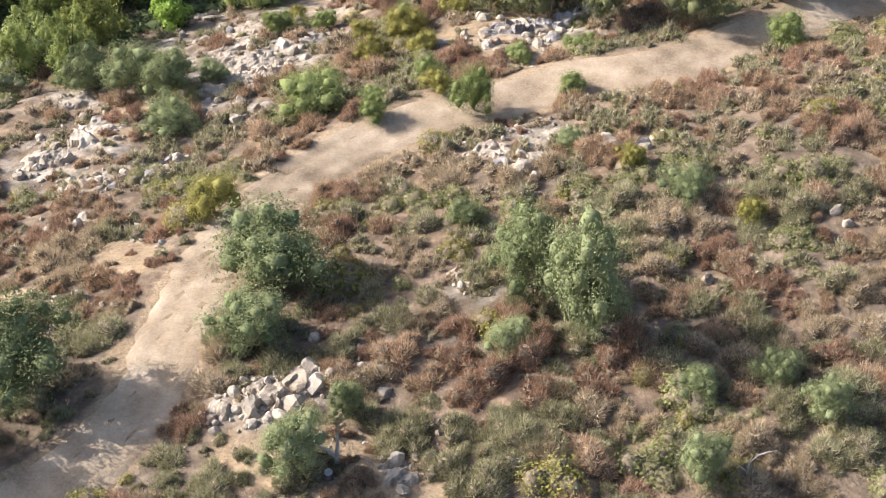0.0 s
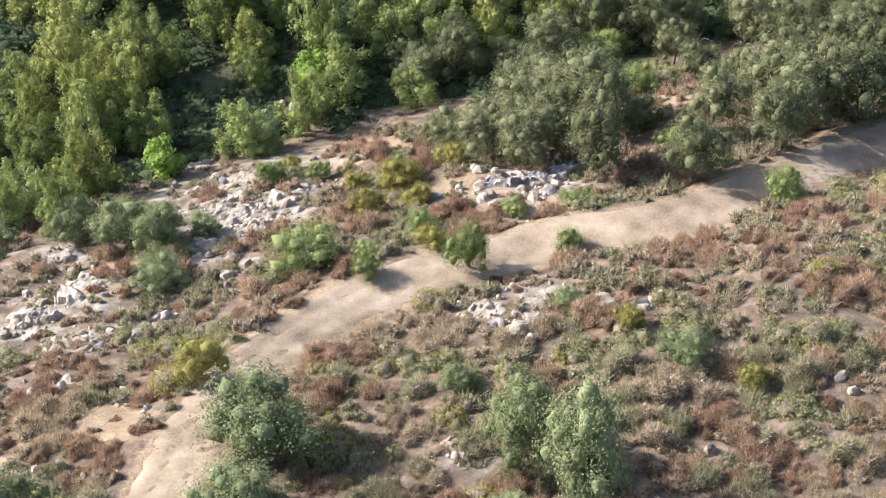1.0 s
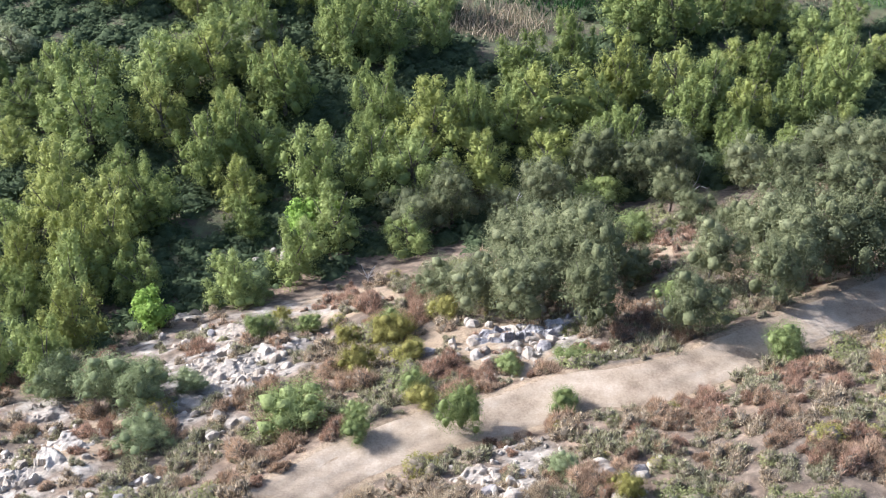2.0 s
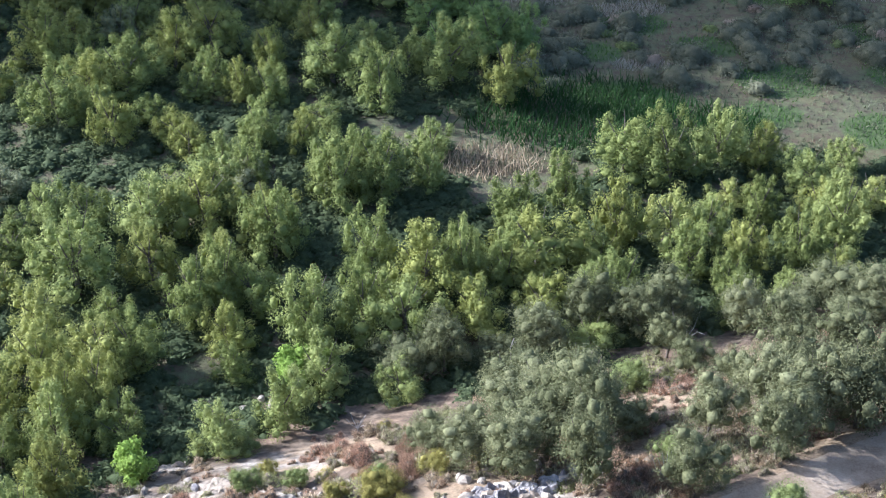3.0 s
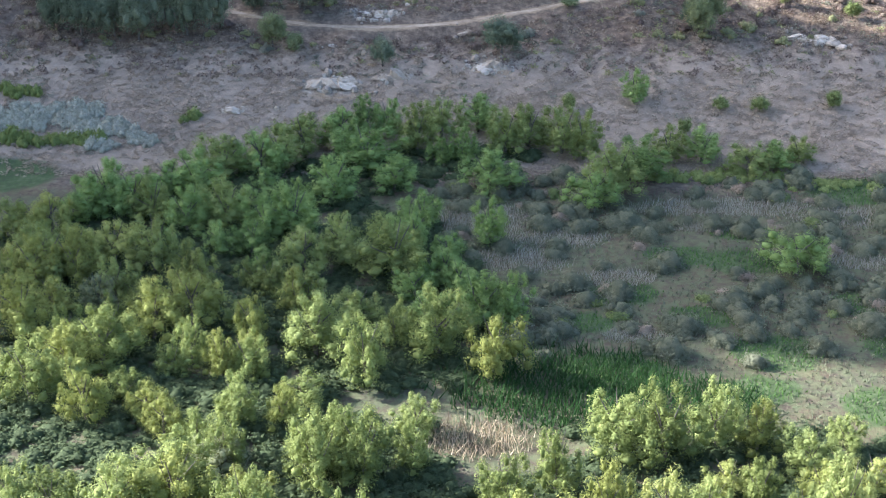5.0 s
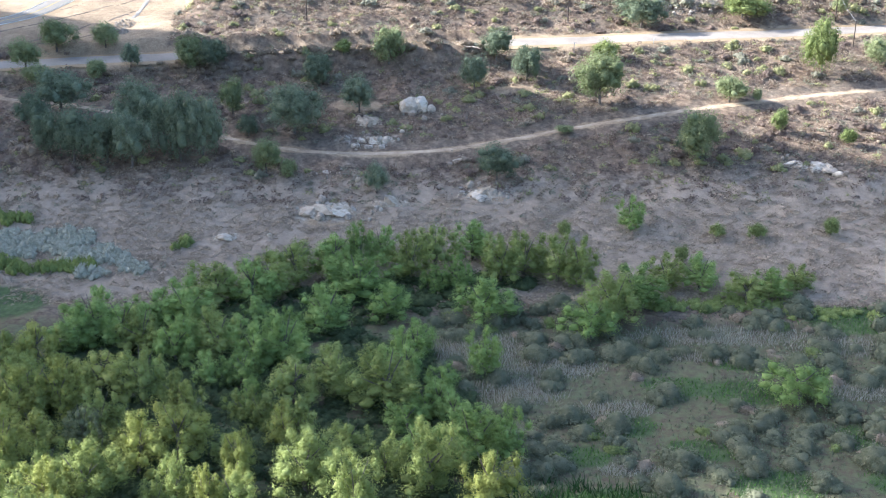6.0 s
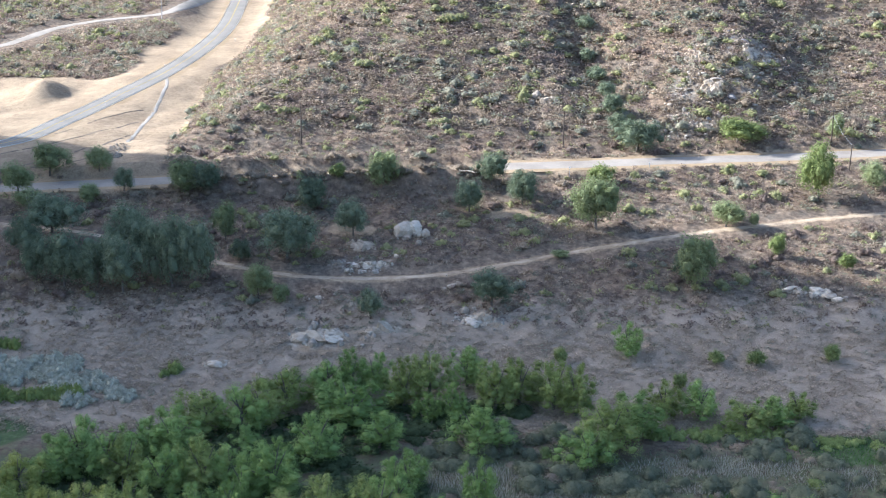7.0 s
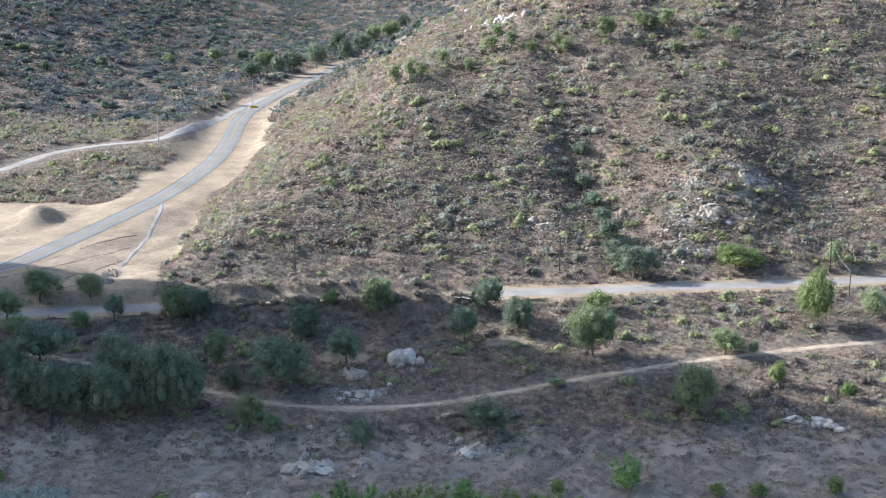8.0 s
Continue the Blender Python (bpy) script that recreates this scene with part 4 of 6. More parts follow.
def crown_lobes(rs, n, height, width, base, size, flat=1.0, plume=1.0):
    """Clumps over an uneven egg-shaped crown, with tufts that stand out of it."""
    out = []
    mid, rz, rw = base + (height - base) * 0.52, (height - base) * 0.5, width * 0.5
    for k in range(n):
        v = 1 - 2 * (k + 0.5) / n
        a = k * 2.39996 + rs.uniform(-0.4, 0.4)
        ring = np.sqrt(1 - v * v)
        s = size * rs.uniform(0.7, 1.3)
        r = rs.uniform(0.5, 1.15) if k % 4 else rs.uniform(0.2, 0.5)
        swell = 1.0 - 0.25 * max(v, 0)
        x, y = ring * np.cos(a) * r * swell * (rw - s * 0.55), ring * np.sin(a) * r * swell * (rw - s * 0.55)
        z = mid + v * r * (rz - s * plume * 0.6)
        out.append((x, y, max(z, s * plume * 0.6), s, s, s * plume * rs.uniform(0.85, 1.15) * flat))
    return out


def plume_lobes(rs, plumes, height, width, base):
    """Upright tapering tufts of clumps with gaps between them, as willows have."""
    out = []
    for k in range(plumes):
        a = k * 2.39996 + rs.uniform(-0.5, 0.5)
        far = np.sqrt((k + 0.2) / plumes)
        x, y = far * width * 0.42 * np.cos(a), far * width * 0.42 * np.sin(a)
        top = height * (1.02 - 0.42 * far ** 2) * rs.uniform(0.66, 1.02)
        foot = base + (0.05 + 0.35 * (1 - far)) * rs.uniform(0.3, 1.0) * height
        fat = width * rs.uniform(0.11, 0.19)
        lean = 0.16 * np.array([x, y]) + rs.uniform(-0.05, 0.05, 2) * height
        n = max(3, int((top - foot) / (fat * 1.25)))
        for j in range(n):
            u = (j + 0.5) / n
            r = fat * (1.15 - 0.62 * u ** 1.5) * rs.uniform(0.75, 1.2)
            side = rs.uniform(-0.75, 0.75, 2) * r
            out.append((x + lean[0] * u + side[0], y + lean[1] * u + side[1], foot + (top - foot) * u, r, r, (top - foot) / n * rs.uniform(0.62, 0.85)))
    return out


def make_tree(kind, rs, height, width, lobes, leaf, wood, count, spray, base=0.2, plume=1.25, limbs=6, droop=0.0, core=0.78, size=None, lengthen=1.5, shape=None, jitter=0.38, reach=(0.5, 0.62), bare=False):
    """One tree at the world's middle, hidden below ground level until it is copied into place."""
    top = new(kind)
    size = size or width * 0.2
    v, f = branches(rs, height, width * 0.5, limbs, 0.018 * height + 0.04)
    part("trunk", mesh_from("trunk", v, f, wood, True), top)
    clumps = shape or crown_lobes(rs, lobes, height, width, height * base, size, 1.0, plume)
    v, f = lobed(rs, clumps, count, spray, core, jitter, lengthen, droop, reach, bare)
    part("crown", mesh_from("crown", v, f, leaf, True), top)
    return top


def drop(ob):
    for o in (*ob.children_recursive, ob):
        bpy.data.objects.remove(o)


def set_out(models, places, rs, group, unit=(1.0, 1.0), sink=0.05):
    """Copies of a few models at (x, y, height, width), turned and sized one by one."""
    for x, y, h, w in places:
        m, mh, mw = models[rs.randint(len(models))]
        at = Matrix.Translation((x, y, float(land(x, y)) - sink))
        turn = Euler((rs.uniform(-0.05, 0.05), rs.uniform(-0.05, 0.05), rs.uniform(0, 6.28))).to_matrix().to_4x4()
        ob = copy_thing(m, at @ turn @ Matrix.Diagonal((w / mw, w / mw, h / mh, 1)))
        if group:
            ob["group"] = group


def models_of(count, build):
    return [build(np.random.RandomState(100 + k)) for k in range(count)]

# ---- trees ----
def willow(rs, leaf=None, label="tall bright green willow with drooping leaf tufts"):
    h, w = 10.0, 6.6
    t = make_tree("willow_tree", rs, h, w, 30, leaf or WILLOW_LEAF, BARK, 170, 0.135, droop=0.8, core=0.5, limbs=5, shape=plume_lobes(rs, 11, h, w, 0.5), jitter=0.32, reach=(0.42, 0.78))
    return tagged(t, label, "tree"), h, w


def lime(rs):
    h, w = 4.5, 4.2
    t = make_tree("young_willow", rs, h, w, 22, LIME_LEAF, BARK, 120, 0.2, 0.1, 1.25, 5, 0.5, 0.6, 0.7)
    return tagged(t, "young lime-green willow at the wood's edge", "tree"), h, w


def oak(rs):
    h, w = 6.0, 5.6
    t = make_tree("oak_tree", rs, h, w, 30, OAK_LEAF, BARK, 330, 0.085, 0.1, 1.0, 7, 0.3, 0.5, 0.95, jitter=0.45, reach=(0.42, 0.78))
    return tagged(t, "grey-green live oak with a dense rounded crown", "tree"), h, w


def pepper(rs, leaf=None, label="dark green pepper tree with a broad drooping crown"):
    h, w = 8.0, 8.4
    t = make_tree("pepper_tree", rs, h, w, 28, leaf or DARK_LEAF, BARK, 260, 0.19, 0.1, 1.1, 6, 0.9, 0.5, 1.5, jitter=0.45, reach=(0.42, 0.78))
    return tagged(t, label, "tree"), h, w


def olive(rs):
    h, w = 5.5, 5.6
    t = make_tree("olive_tree", rs, h, w, 32, OLIVE_LEAF, BARK, 430, 0.085, 0.06, 1.1, 7, 0.8, 0.5, 0.95, jitter=0.45, reach=(0.4, 0.82))
    return tagged(t, "grey-green bushy tree on the dry slope", "tree"), h, w


def round_bush(rs, leaf=None, label="rounded green sumac bush beside the dirt road"):
    h, w = 3.0, 4.0
    t = make_tree("sumac_bush", rs, h, w, 26, leaf or BUSH_LEAF, BARK, 400, 0.06, 0.02, 0.95, 7, 0.0, 0.5, 0.75, jitter=0.45, reach=(0.4, 0.8))
    return tagged(t, label, "bush"), h, w


pick_tree = np.random.RandomState(11)
willows = models_of(6, willow) * 2
willows += models_of(2, lambda rs: willow(rs, YELLOW_WILLOW, "willow with yellowing leaves and drooping tufts")) * 3
willows += models_of(1, lambda rs: willow(rs, GREY_WILLOW, "greying willow with thin dry leaves"))
STANDS = FRONT_WILLOWS + MIDDLE_WILLOWS + BACK_WILLOWS + EDGE_WILLOWS + NEAR_WILLOWS + WOOD_EDGE_WILLOWS
# shaded back stands: the leaf colour makes up for missing sunlight
shade_lifted = models_of(3, lambda rs: willow(rs, SHADE_LIFTED_WILLOW, "tall willow towards the meadow, leaf green brightened for the shade"))
set_out([w for w in willows if w[0]["label"].startswith("willow")] + willows[:12], [(x, y, h, w * 1.3) for x, y, h, w in STANDS if y < 158], pick_tree, "willows in the valley wood")
set_out(willows, [(x, y, h, w * 1.35) for x, y, h, w in STANDS if y >= 158 and y + 0.5 * x < 190 + 8 * (w % 1)], pick_tree, "willows in the valley wood")
set_out(shade_lifted * 2 + willows[:3], [(x, y, h, w * 1.4) for x, y, h, w in STANDS if y >= 158 and y + 0.5 * x >= 190 + 8 * (w % 1)], pick_tree, "willows in the valley wood")
set_out(shade_lifted, [(x, y, h * 1.2, w) for x, y, h, w in LONE_WILLOWS if h > 4], pick_tree, "willows in the valley wood")


def sites(rs, x0, x1, y0, y1, cell, chance):
    """Uneven sites in a stretch of the plan, one at most to a cell."""
    x, y = np.meshgrid(np.arange(x0, x1, cell), np.arange(y0, y1, cell))
    x = x.ravel() + rs.uniform(-0.48, 0.48, x.size) * cell
    y = y.ravel() + rs.uniform(-0.48, 0.48, y.size) * cell
    k = rs.uniform(size=x.size) < chance(x, y)
    return x[k], y[k]


fx, fy = sites(pick_tree, -95, 62, 80, 262, 6.4, lambda x, y: 0.62 * in_wood(x, y))
taken = np.array([(x, y) for x, y, h, w in STANDS])
gap = np.sqrt(((fx[:, None] - taken[None, :, 0]) ** 2 + (fy[:, None] - taken[None, :, 1]) ** 2).min(1))
between = [(x, y, pick_tree.uniform(4.5, 8.0), pick_tree.uniform(4.4, 6.6)) for x, y in zip(fx[gap > 4.2], fy[gap > 4.2])]
set_out(willows, [p for p in between if p[1] + 0.5 * p[0] < 194], pick_tree, "willows in the valley wood")
set_out(shade_lifted, [p for p in between if p[1] + 0.5 * p[0] >= 194], pick_tree, "willows in the valley wood")
limes, oaks, peppers, olives, rounds = (models_of(k, f) for k, f in ((2, lime), (4, oak), (4, pepper), (4, olive), (3, round_bush)))
greys = models_of(3, lambda rs: pepper(rs, OLIVE_LEAF, "grey-green pepper tree with a loose crown"))
brights = models_of(2, lambda rs: pepper(rs, BUSH_LEAF, "sunlit yellow-green tree with a drooping crown"))
set_out(brights, BRIGHT_TREES, pick_tree, "bright trees on the far bank")
for m, _, _ in brights:
    drop(m)
golds = models_of(2, lambda rs: round_bush(rs, GOLD_LEAF, "rounded golden-green bush on dry soil"))
set_out(golds, GOLDEN_BUSHES, pick_tree, "golden bushes")
set_out(limes, LIME_TREES, pick_tree, "young willows")
OAKS = [(x, y, h * (1.35 if x > 11 else 1.0), w * (1.15 if x > 11 else 1.0)) for x, y, h, w in ROADSIDE_OAKS] + [(x, y, h * 1.12, w * 1.3) for x, y, h, w in OAKS if y > 105]
OPEN_SOIL = [(17, 97.5, 3.2, 1.2), (16.5, 106, 3, 1.5), (20, 109, 3, 1.5), (32, 94.6, 2.5, 1.3), (26, 98, 2.5, 1.2)]
OAKS = [p for p in OAKS if within(p[0], p[1], OPEN_SOIL) < 0.5]
set_out(oaks, OAKS, pick_tree, "oaks on the knoll")
ox, oy = sites(pick_tree, 4, 56, 101, 134, 4.8, lambda x, y: 0.42 * (y - 0.33 * x > 93 - 0.12 * x) * (y - 0.33 * x < 117) * (within(x, y, [(20, 109, 4, 1.5), (4, 95, 5, 1.2)]) < 0.3))
free = (nearest(ox, oy, DIRT_ROAD)[0] > 4.5) & (within(ox, oy, OPEN_SOIL) < 0.5)
taken = np.array([(x, y) for x, y, h, w in OAKS])
free &= np.sqrt(((ox[:, None] - taken[None, :, 0]) ** 2 + (oy[:, None] - taken[None, :, 1]) ** 2).min(1)) > 3.0
set_out(oaks, [(x, y, pick_tree.uniform(3.6, 5.6), pick_tree.uniform(4.4, 6.4)) for x, y in zip(ox[free], oy[free])], pick_tree, "oaks on the knoll")
set_out(peppers, GULLY_TREES, pick_tree, "trees in the gully")
set_out(peppers + greys, SIDE_VALLEY_TREES, pick_tree, "trees in the side valley")
set_out(peppers, [(x, y, h, w * 0.95) for x, y, h, w in GROVE_TREES], pick_tree, "trees of the dark grove")
set_out(peppers + greys, ROAD_TREES, pick_tree, "trees along the paved road")
set_out(peppers * 2 + greys, FAR_BANK_TREES, pick_tree, "trees along the trail")
set_out(olives, SLOPE_TREES, pick_tree, "trees on the near slope")
set_out(rounds, ROUND_BUSHES + [(x, y, h, min(w, 4.0)) for x, y, h, w in LONE_WILLOWS if h < 4], pick_tree, "round bushes")
set_out(rounds, [p for p in ROADSIDE_BUSHES if p[0] > -18], pick_tree, "round bushes")
set_out(olives, [p for p in ROADSIDE_BUSHES if p[0] <= -18], pick_tree, "trees on the near slope")
for kept in ({id(m[0]): m for m in willows}.values(), shade_lifted, limes, golds, oaks, peppers, greys, olives, rounds):
    for m, _, _ in kept:
        drop(m)

# tall thin trees high on the far hill and in the side valley
gums = models_of(3, lambda rs: (tagged(make_tree("gum_tree", rs, 9.0, 5.0, 11, OLIVE_LEAF, BARK, 110, 0.3, 0.12, 1.2, 6, 0.6, 0.4, 1.0, jitter=0.6, reach=(0.4, 0.85)), "thin grey-green gum tree on the far hill", "tree"), 9.0, 5.0))
set_out(gums, [(x, y, h, w * 1.1) for x, y, h, w in HILL_GUMS], pick_tree, "gum trees")
for m, _, _ in gums:
    drop(m)

# ---- boulders ----
def boulder_mesh(rs, material):
    """A granite block: a ball cut by a few planes, worn and pitted."""
    n = rs.normal(size=(11, 3))
    n /= np.linalg.norm(n, axis=1, keepdims=True)
    cut = rs.uniform(0.55, 0.95, 11)
    reach = BALL @ n.T
    r = np.where(reach > 0.08, cut[None] / np.maximum(reach, 0.08), 9).min(1)
    r = np.minimum(r, 1.05) * (1 + 0.035 * rs.normal(size=len(BALL)))
    v = BALL * r[:, None] * np.array([0.5, 0.38 + 0.1 * rs.uniform(), 0.3 + 0.12 * rs.uniform()])
    return mesh_from("boulder", v, BALL_FACES, material)


rock_rs = np.random.RandomState(31)
PALE = [boulder_mesh(rock_rs, GRANITE) for _ in range(8)]
GREY = [boulder_mesh(rock_rs, DARK_GRANITE) for _ in range(4)]
CREAM = [boulder_mesh(rock_rs, SANDSTONE) for _ in range(8)]


def lay_rocks(places, group, dark=0.15, label="pale weathered granite boulder half sunk in soil", stones=PALE):
    for x, y, w, *tall in places:
        grey = rock_rs.uniform() < dark
        ob = new("boulder", (GREY if grey else stones)[rock_rs.randint(4 if grey else 8)])
        s = w * rock_rs.uniform(0.8, 1.05)
        low = tall[0] if tall else 0.34 if w > 2.9 else 0.55 if w > 1.7 else 1.0
        s *= 1.3 if w > 2.9 else 1.0
        ob.matrix_basis = Matrix.LocRotScale((x, y, float(land(x, y)) + 0.03 * s * low), Euler((rock_rs.uniform(-0.35, 0.35), rock_rs.uniform(-0.35, 0.35), rock_rs.uniform(0, 6.28))),
                                             (s, s, s * low * rock_rs.uniform(0.9, 1.5)))
        tagged(ob, "grey granite boulder half sunk in soil" if grey else label, "rock", group)


def loose(name, places, material, label):
    """Smaller stones that lie round the boulders."""
    pieces = []
    for x, y, w, *_ in places:
        for _ in range(3):
            a, d, s = rock_rs.uniform(0, 6.28), w * rock_rs.uniform(0.5, 1.3), w * rock_rs.uniform(0.15, 0.45)
            px, py = x + d * np.cos(a), y + d * np.sin(a)
            v = BALL * (1 + 0.1 * rock_rs.normal(size=(len(BALL), 1))) * s * 0.5 * rock_rs.uniform(0.6, 1.2, (1, 3))
            pieces.append((v + np.array([px, py, float(land(px, py)) + 0.08 * s]), BALL_FACES))
    v, f = gather(pieces)
    tagged(new(name, mesh_from(name, v, f, material)), label, "rock", kind="stuff")


loose("loose_rocks", KNOLL_ROCKS + ROADSIDE_ROCKS + SLOPE_ROCKS + LEFT_ROCKS, GRANITE, "loose granite stones round the boulders")
loose("far_loose_rocks", BANK_ROCKS + SPUR_ROCKS + HILL_ROCKS, GRANITE, "loose pale stones on the far slope")
lay_rocks([(x, y, min(w, 1.5)) for x, y, w in KNOLL_ROCKS], "rocks of the knoll")
lay_rocks([(x, y, min(w, 1.9)) for x, y, w in ROADSIDE_ROCKS], "rocks by the dirt road", 0.3)
lay_rocks(SLOPE_ROCKS, "rocks of the near slope", 0.05)
lay_rocks([(x, y, min(w, 1.3)) for x, y, w in LEFT_ROCKS], "rocks of the lower slope")
lay_rocks(BANK_ROCKS, "rocks by the trail", 0.0, "cream boulder on the bank by the trail", CREAM)
lay_rocks(MEADOW_ROCKS, "rocks on the meadow", 0.0, "cream boulder in the dry meadow", CREAM)
lay_rocks([(x, y, w * 0.7) for x, y, w in SPUR_ROCKS], "rocks of the far hill")
lay_rocks([(x, y, min(w, 4.0) * 0.6) for x, y, w in HILL_ROCKS], "rocks of the far hill")


def outcrop(cx, cy, rx, ry, rise, cell, turn, stone=None, label="pale cracked granite outcrop in dry soil"):
    """Bedrock that breaks through the soil: tilted slabs with cracks between them."""
    n = 9 + int(0.75 * rx * ry / cell**2)
    u = np.arange(-1.1, 1.1, 0.16 / rx), np.arange(-1.1, 1.1, 0.16 / ry)
    gu, gv = np.meshgrid(*u)
    px, py = gu * rx, gv * ry
    seed = rock_rs.uniform(-1.1, 1.1, (n, 2)) * np.array([rx, ry])
    high, tilt = rise * rock_rs.uniform(0.1, 1.0, n) ** 1.6, rock_rs.normal(size=(n, 2)) * 0.16 + np.array([-0.05, 0.12])
    wob = 0.22 * rolling(px, py, 1.4, 3)
    dx, dy = px[..., None] + wob[..., None] - seed[:, 0], (py[..., None] - wob[..., None] - seed[:, 1]) * 1.6
    d = np.sqrt(dx**2 + dy**2)
    near = np.argsort(d, -1)[..., :2]
    d1, d2 = np.take_along_axis(d, near[..., :1], -1)[..., 0], np.take_along_axis(d, near[..., 1:], -1)[..., 0]
    k = near[..., 0]
    top = high[k] + (tilt[k, 0] * (px - seed[k, 0]) + tilt[k, 1] * (py - seed[k, 1])) + 0.05 * rolling(px, py, 0.7, 5)
    top = top - 0.4 * rise * np.exp(-(d2 - d1) / 0.09)
    fade = 1 - ease(0.55, 1.05, np.hypot(gu, gv) + 0.16 * rolling(px, py, 2.2, 6))
    c, w = np.cos(radians(turn)), np.sin(radians(turn))
    x, y = cx + px * c - py * w, cy + px * w + py * c
    z = land(x, y) + top * fade - 0.3 * (1 - fade)
    ob = new("rock_outcrop", mesh_from("rock_outcrop", np.stack([x, y, z], -1).reshape(-1, 3), sheet_faces(len(u[0]), len(u[1])), stone or GRANITE))
    tagged(ob, label, "rock", "outcrops")


for row in ((-15.5, 91.5, 4.6, 6.0, 0.45, 1.1, 20), (-18.6, 98.6, 4.2, 2.6, 0.6, 1.8, 25), (-16.6, 84.8, 3.4, 4.0, 0.4, 0.9, 0), (-20.0, 111.5, 5.0, 3.0, 0.5, 1.6, 20), (-22.0, 105.8, 3.2, 2.0, 0.4, 1.2, 30),
            (-12.2, 95.0, 2.6, 2.0, 0.35, 1.0, 0), (-29.0, 77.0, 3.6, 2.8, 0.6, 1.2, 30), (-21.2, 73.2, 2.8, 1.8, 0.5, 1.1, 20), (-25.6, 70.6, 2.6, 2.0, 0.5, 0.9, 0), (-26.0, 80.5, 2.6, 2.2, 0.4, 0.9, 10),
            (-10.0, 45.4, 1.8, 1.6, 0.8, 0.9, 60), (-7.8, 46.6, 2.2, 1.7, 0.9, 0.9, 55), (-12.2, 44.6, 1.3, 0.9, 0.35, 0.9, 10), (3.4, 70.6, 2.2, 1.4, 0.5, 0.8, 0), (5.9, 68.6, 1.9, 2.4, 0.8, 0.8, -20),
            (-2.2, 40.0, 1.5, 1.2, 0.5, 0.7, 30), (1.7, 55.0, 1.2, 1.8, 0.5, 0.8, 40), (-23.5, 65.6, 1.6, 1.2, 0.4, 0.7, 0), (-6.5, 103.0, 3.0, 2.0, 0.3, 1.2, 20), (-30.5, 85.5, 2.5, 2.0, 0.4, 1.0, 0)):
    outcrop(*row)
for row in ((5.2, 91.6, 2.6, 1.5, 0.9, 0.9, 10), (9.0, 92.4, 2.8, 1.4, 0.9, 0.9, 15), (12.2, 94.0, 1.8, 1.2, 0.9, 1.0, 10)):
    outcrop(*row, DARK_GRANITE, "grey cracked granite outcrop in dry soil")
for row in ((-15.5, 278.8, 6.5, 2.4, 0.9, 1.6, 0), (-4.5, 281, 5.0, 1.6, 0.6, 1.5, 5), (14.0, 284.0, 4.0, 2.2, 0.9, 1.5, 20), (-9.2, 310.5, 3.4, 2.4, 1.2, 1.4, 0), (-8.5, 303.0, 5.0, 1.6, 0.6, 1.2, 0),
            (72, 374, 4.0, 3.0, 1.3, 1.5, 0), (76, 387, 4.5, 3.0, 1.4, 1.6, 20), (90, 400, 6.0, 4.5, 1.4, 2.0, 20), (74, 401, 4.0, 2.5, 1.2, 1.6, 0), (34, 384, 3.0, 1.5, 1.2, 1.5, 0), (27, 512, 9.0, 4.0, 1.0, 2.5, 0),
            (-33.6, 269.6, 3.0, 1.4, 0.7, 1.6, 10), (78.0, 293.2, 5.0, 1.8, 0.9, 1.5, -5)):
    outcrop(*row, SANDSTONE, "cream cracked rock ledge on the dry slope")


def rubble(name, spots, count, low, high, material, label):
    """Loose stones too small to count, in round stretches of the plan."""
    pieces = []
    for cx, cy, r, stretch in spots:
        for _ in range(count):
            a, d = rock_rs.uniform(0, 6.28), r * np.sqrt(rock_rs.uniform())
            x, y = cx + d * stretch * np.cos(a), cy + d * np.sin(a)
            s = low + (high - low) * rock_rs.uniform() ** 2.5
            v = KNOB * (1 + 0.2 * rock_rs.normal(size=(len(KNOB), 1))) * s * 0.5 * rock_rs.uniform(0.6, 1.2, (1, 3))
            pieces.append((v + np.array([x, y, float(land(x, y)) + 0.08 * s]), KNOB_FACES))
    v, f = gather(pieces)
    tagged(new(name, mesh_from(name, v, f, material)), label, "rock", kind="stuff")


rubble("stones", [(-17, 90, 5, 1.2), (-21, 84, 5, 1.2), (-25, 78, 5, 1.3), (-28, 70, 5, 1.2), (-30, 84, 4, 1), (-9, 45, 3.5, 1.5), (9, 87, 3, 1.8), (6, 73, 3, 1), (-4, 43, 3, 1.5), (-20, 66, 4, 1), (-6, 96, 4, 1.4)],
       70, 0.1, 0.55, GRANITE, "loose pale granite stones on bare soil")
rubble("far_stones", [(66, 373, 6, 1.2), (68, 386, 6, 1), (74, 398, 8, 1), (-14, 279, 4, 2.5), (-8, 303, 3, 2), (14, 285, 4, 2)], 60, 0.3, 1.4, GRANITE, "pale rocks scattered over the slope")

# ---- shrubs ----
def dome(rs, ball, faces, bumps, low=0.62):
    """An uneven rounded body a metre wide, standing on the ground."""
    d = rs.normal(size=(bumps, 3))
    d[:, 2] = np.abs(d[:, 2])
    d /= np.linalg.norm(d, axis=1, keepdims=True)
    swell = np.exp(-(1 - ball @ d.T) / 0.13) * rs.uniform(0.12, 0.42, bumps)
    r = 0.66 + swell.max(1) + 0.04 * rs.normal(size=len(ball))
    v = ball * r[:, None] * np.array([0.5, 0.5, low])
    v[:, 2] = np.where(v[:, 2] < 0, v[:, 2] * 0.2, v[:, 2])
    return v, (faces, np.ones(len(faces), bool))


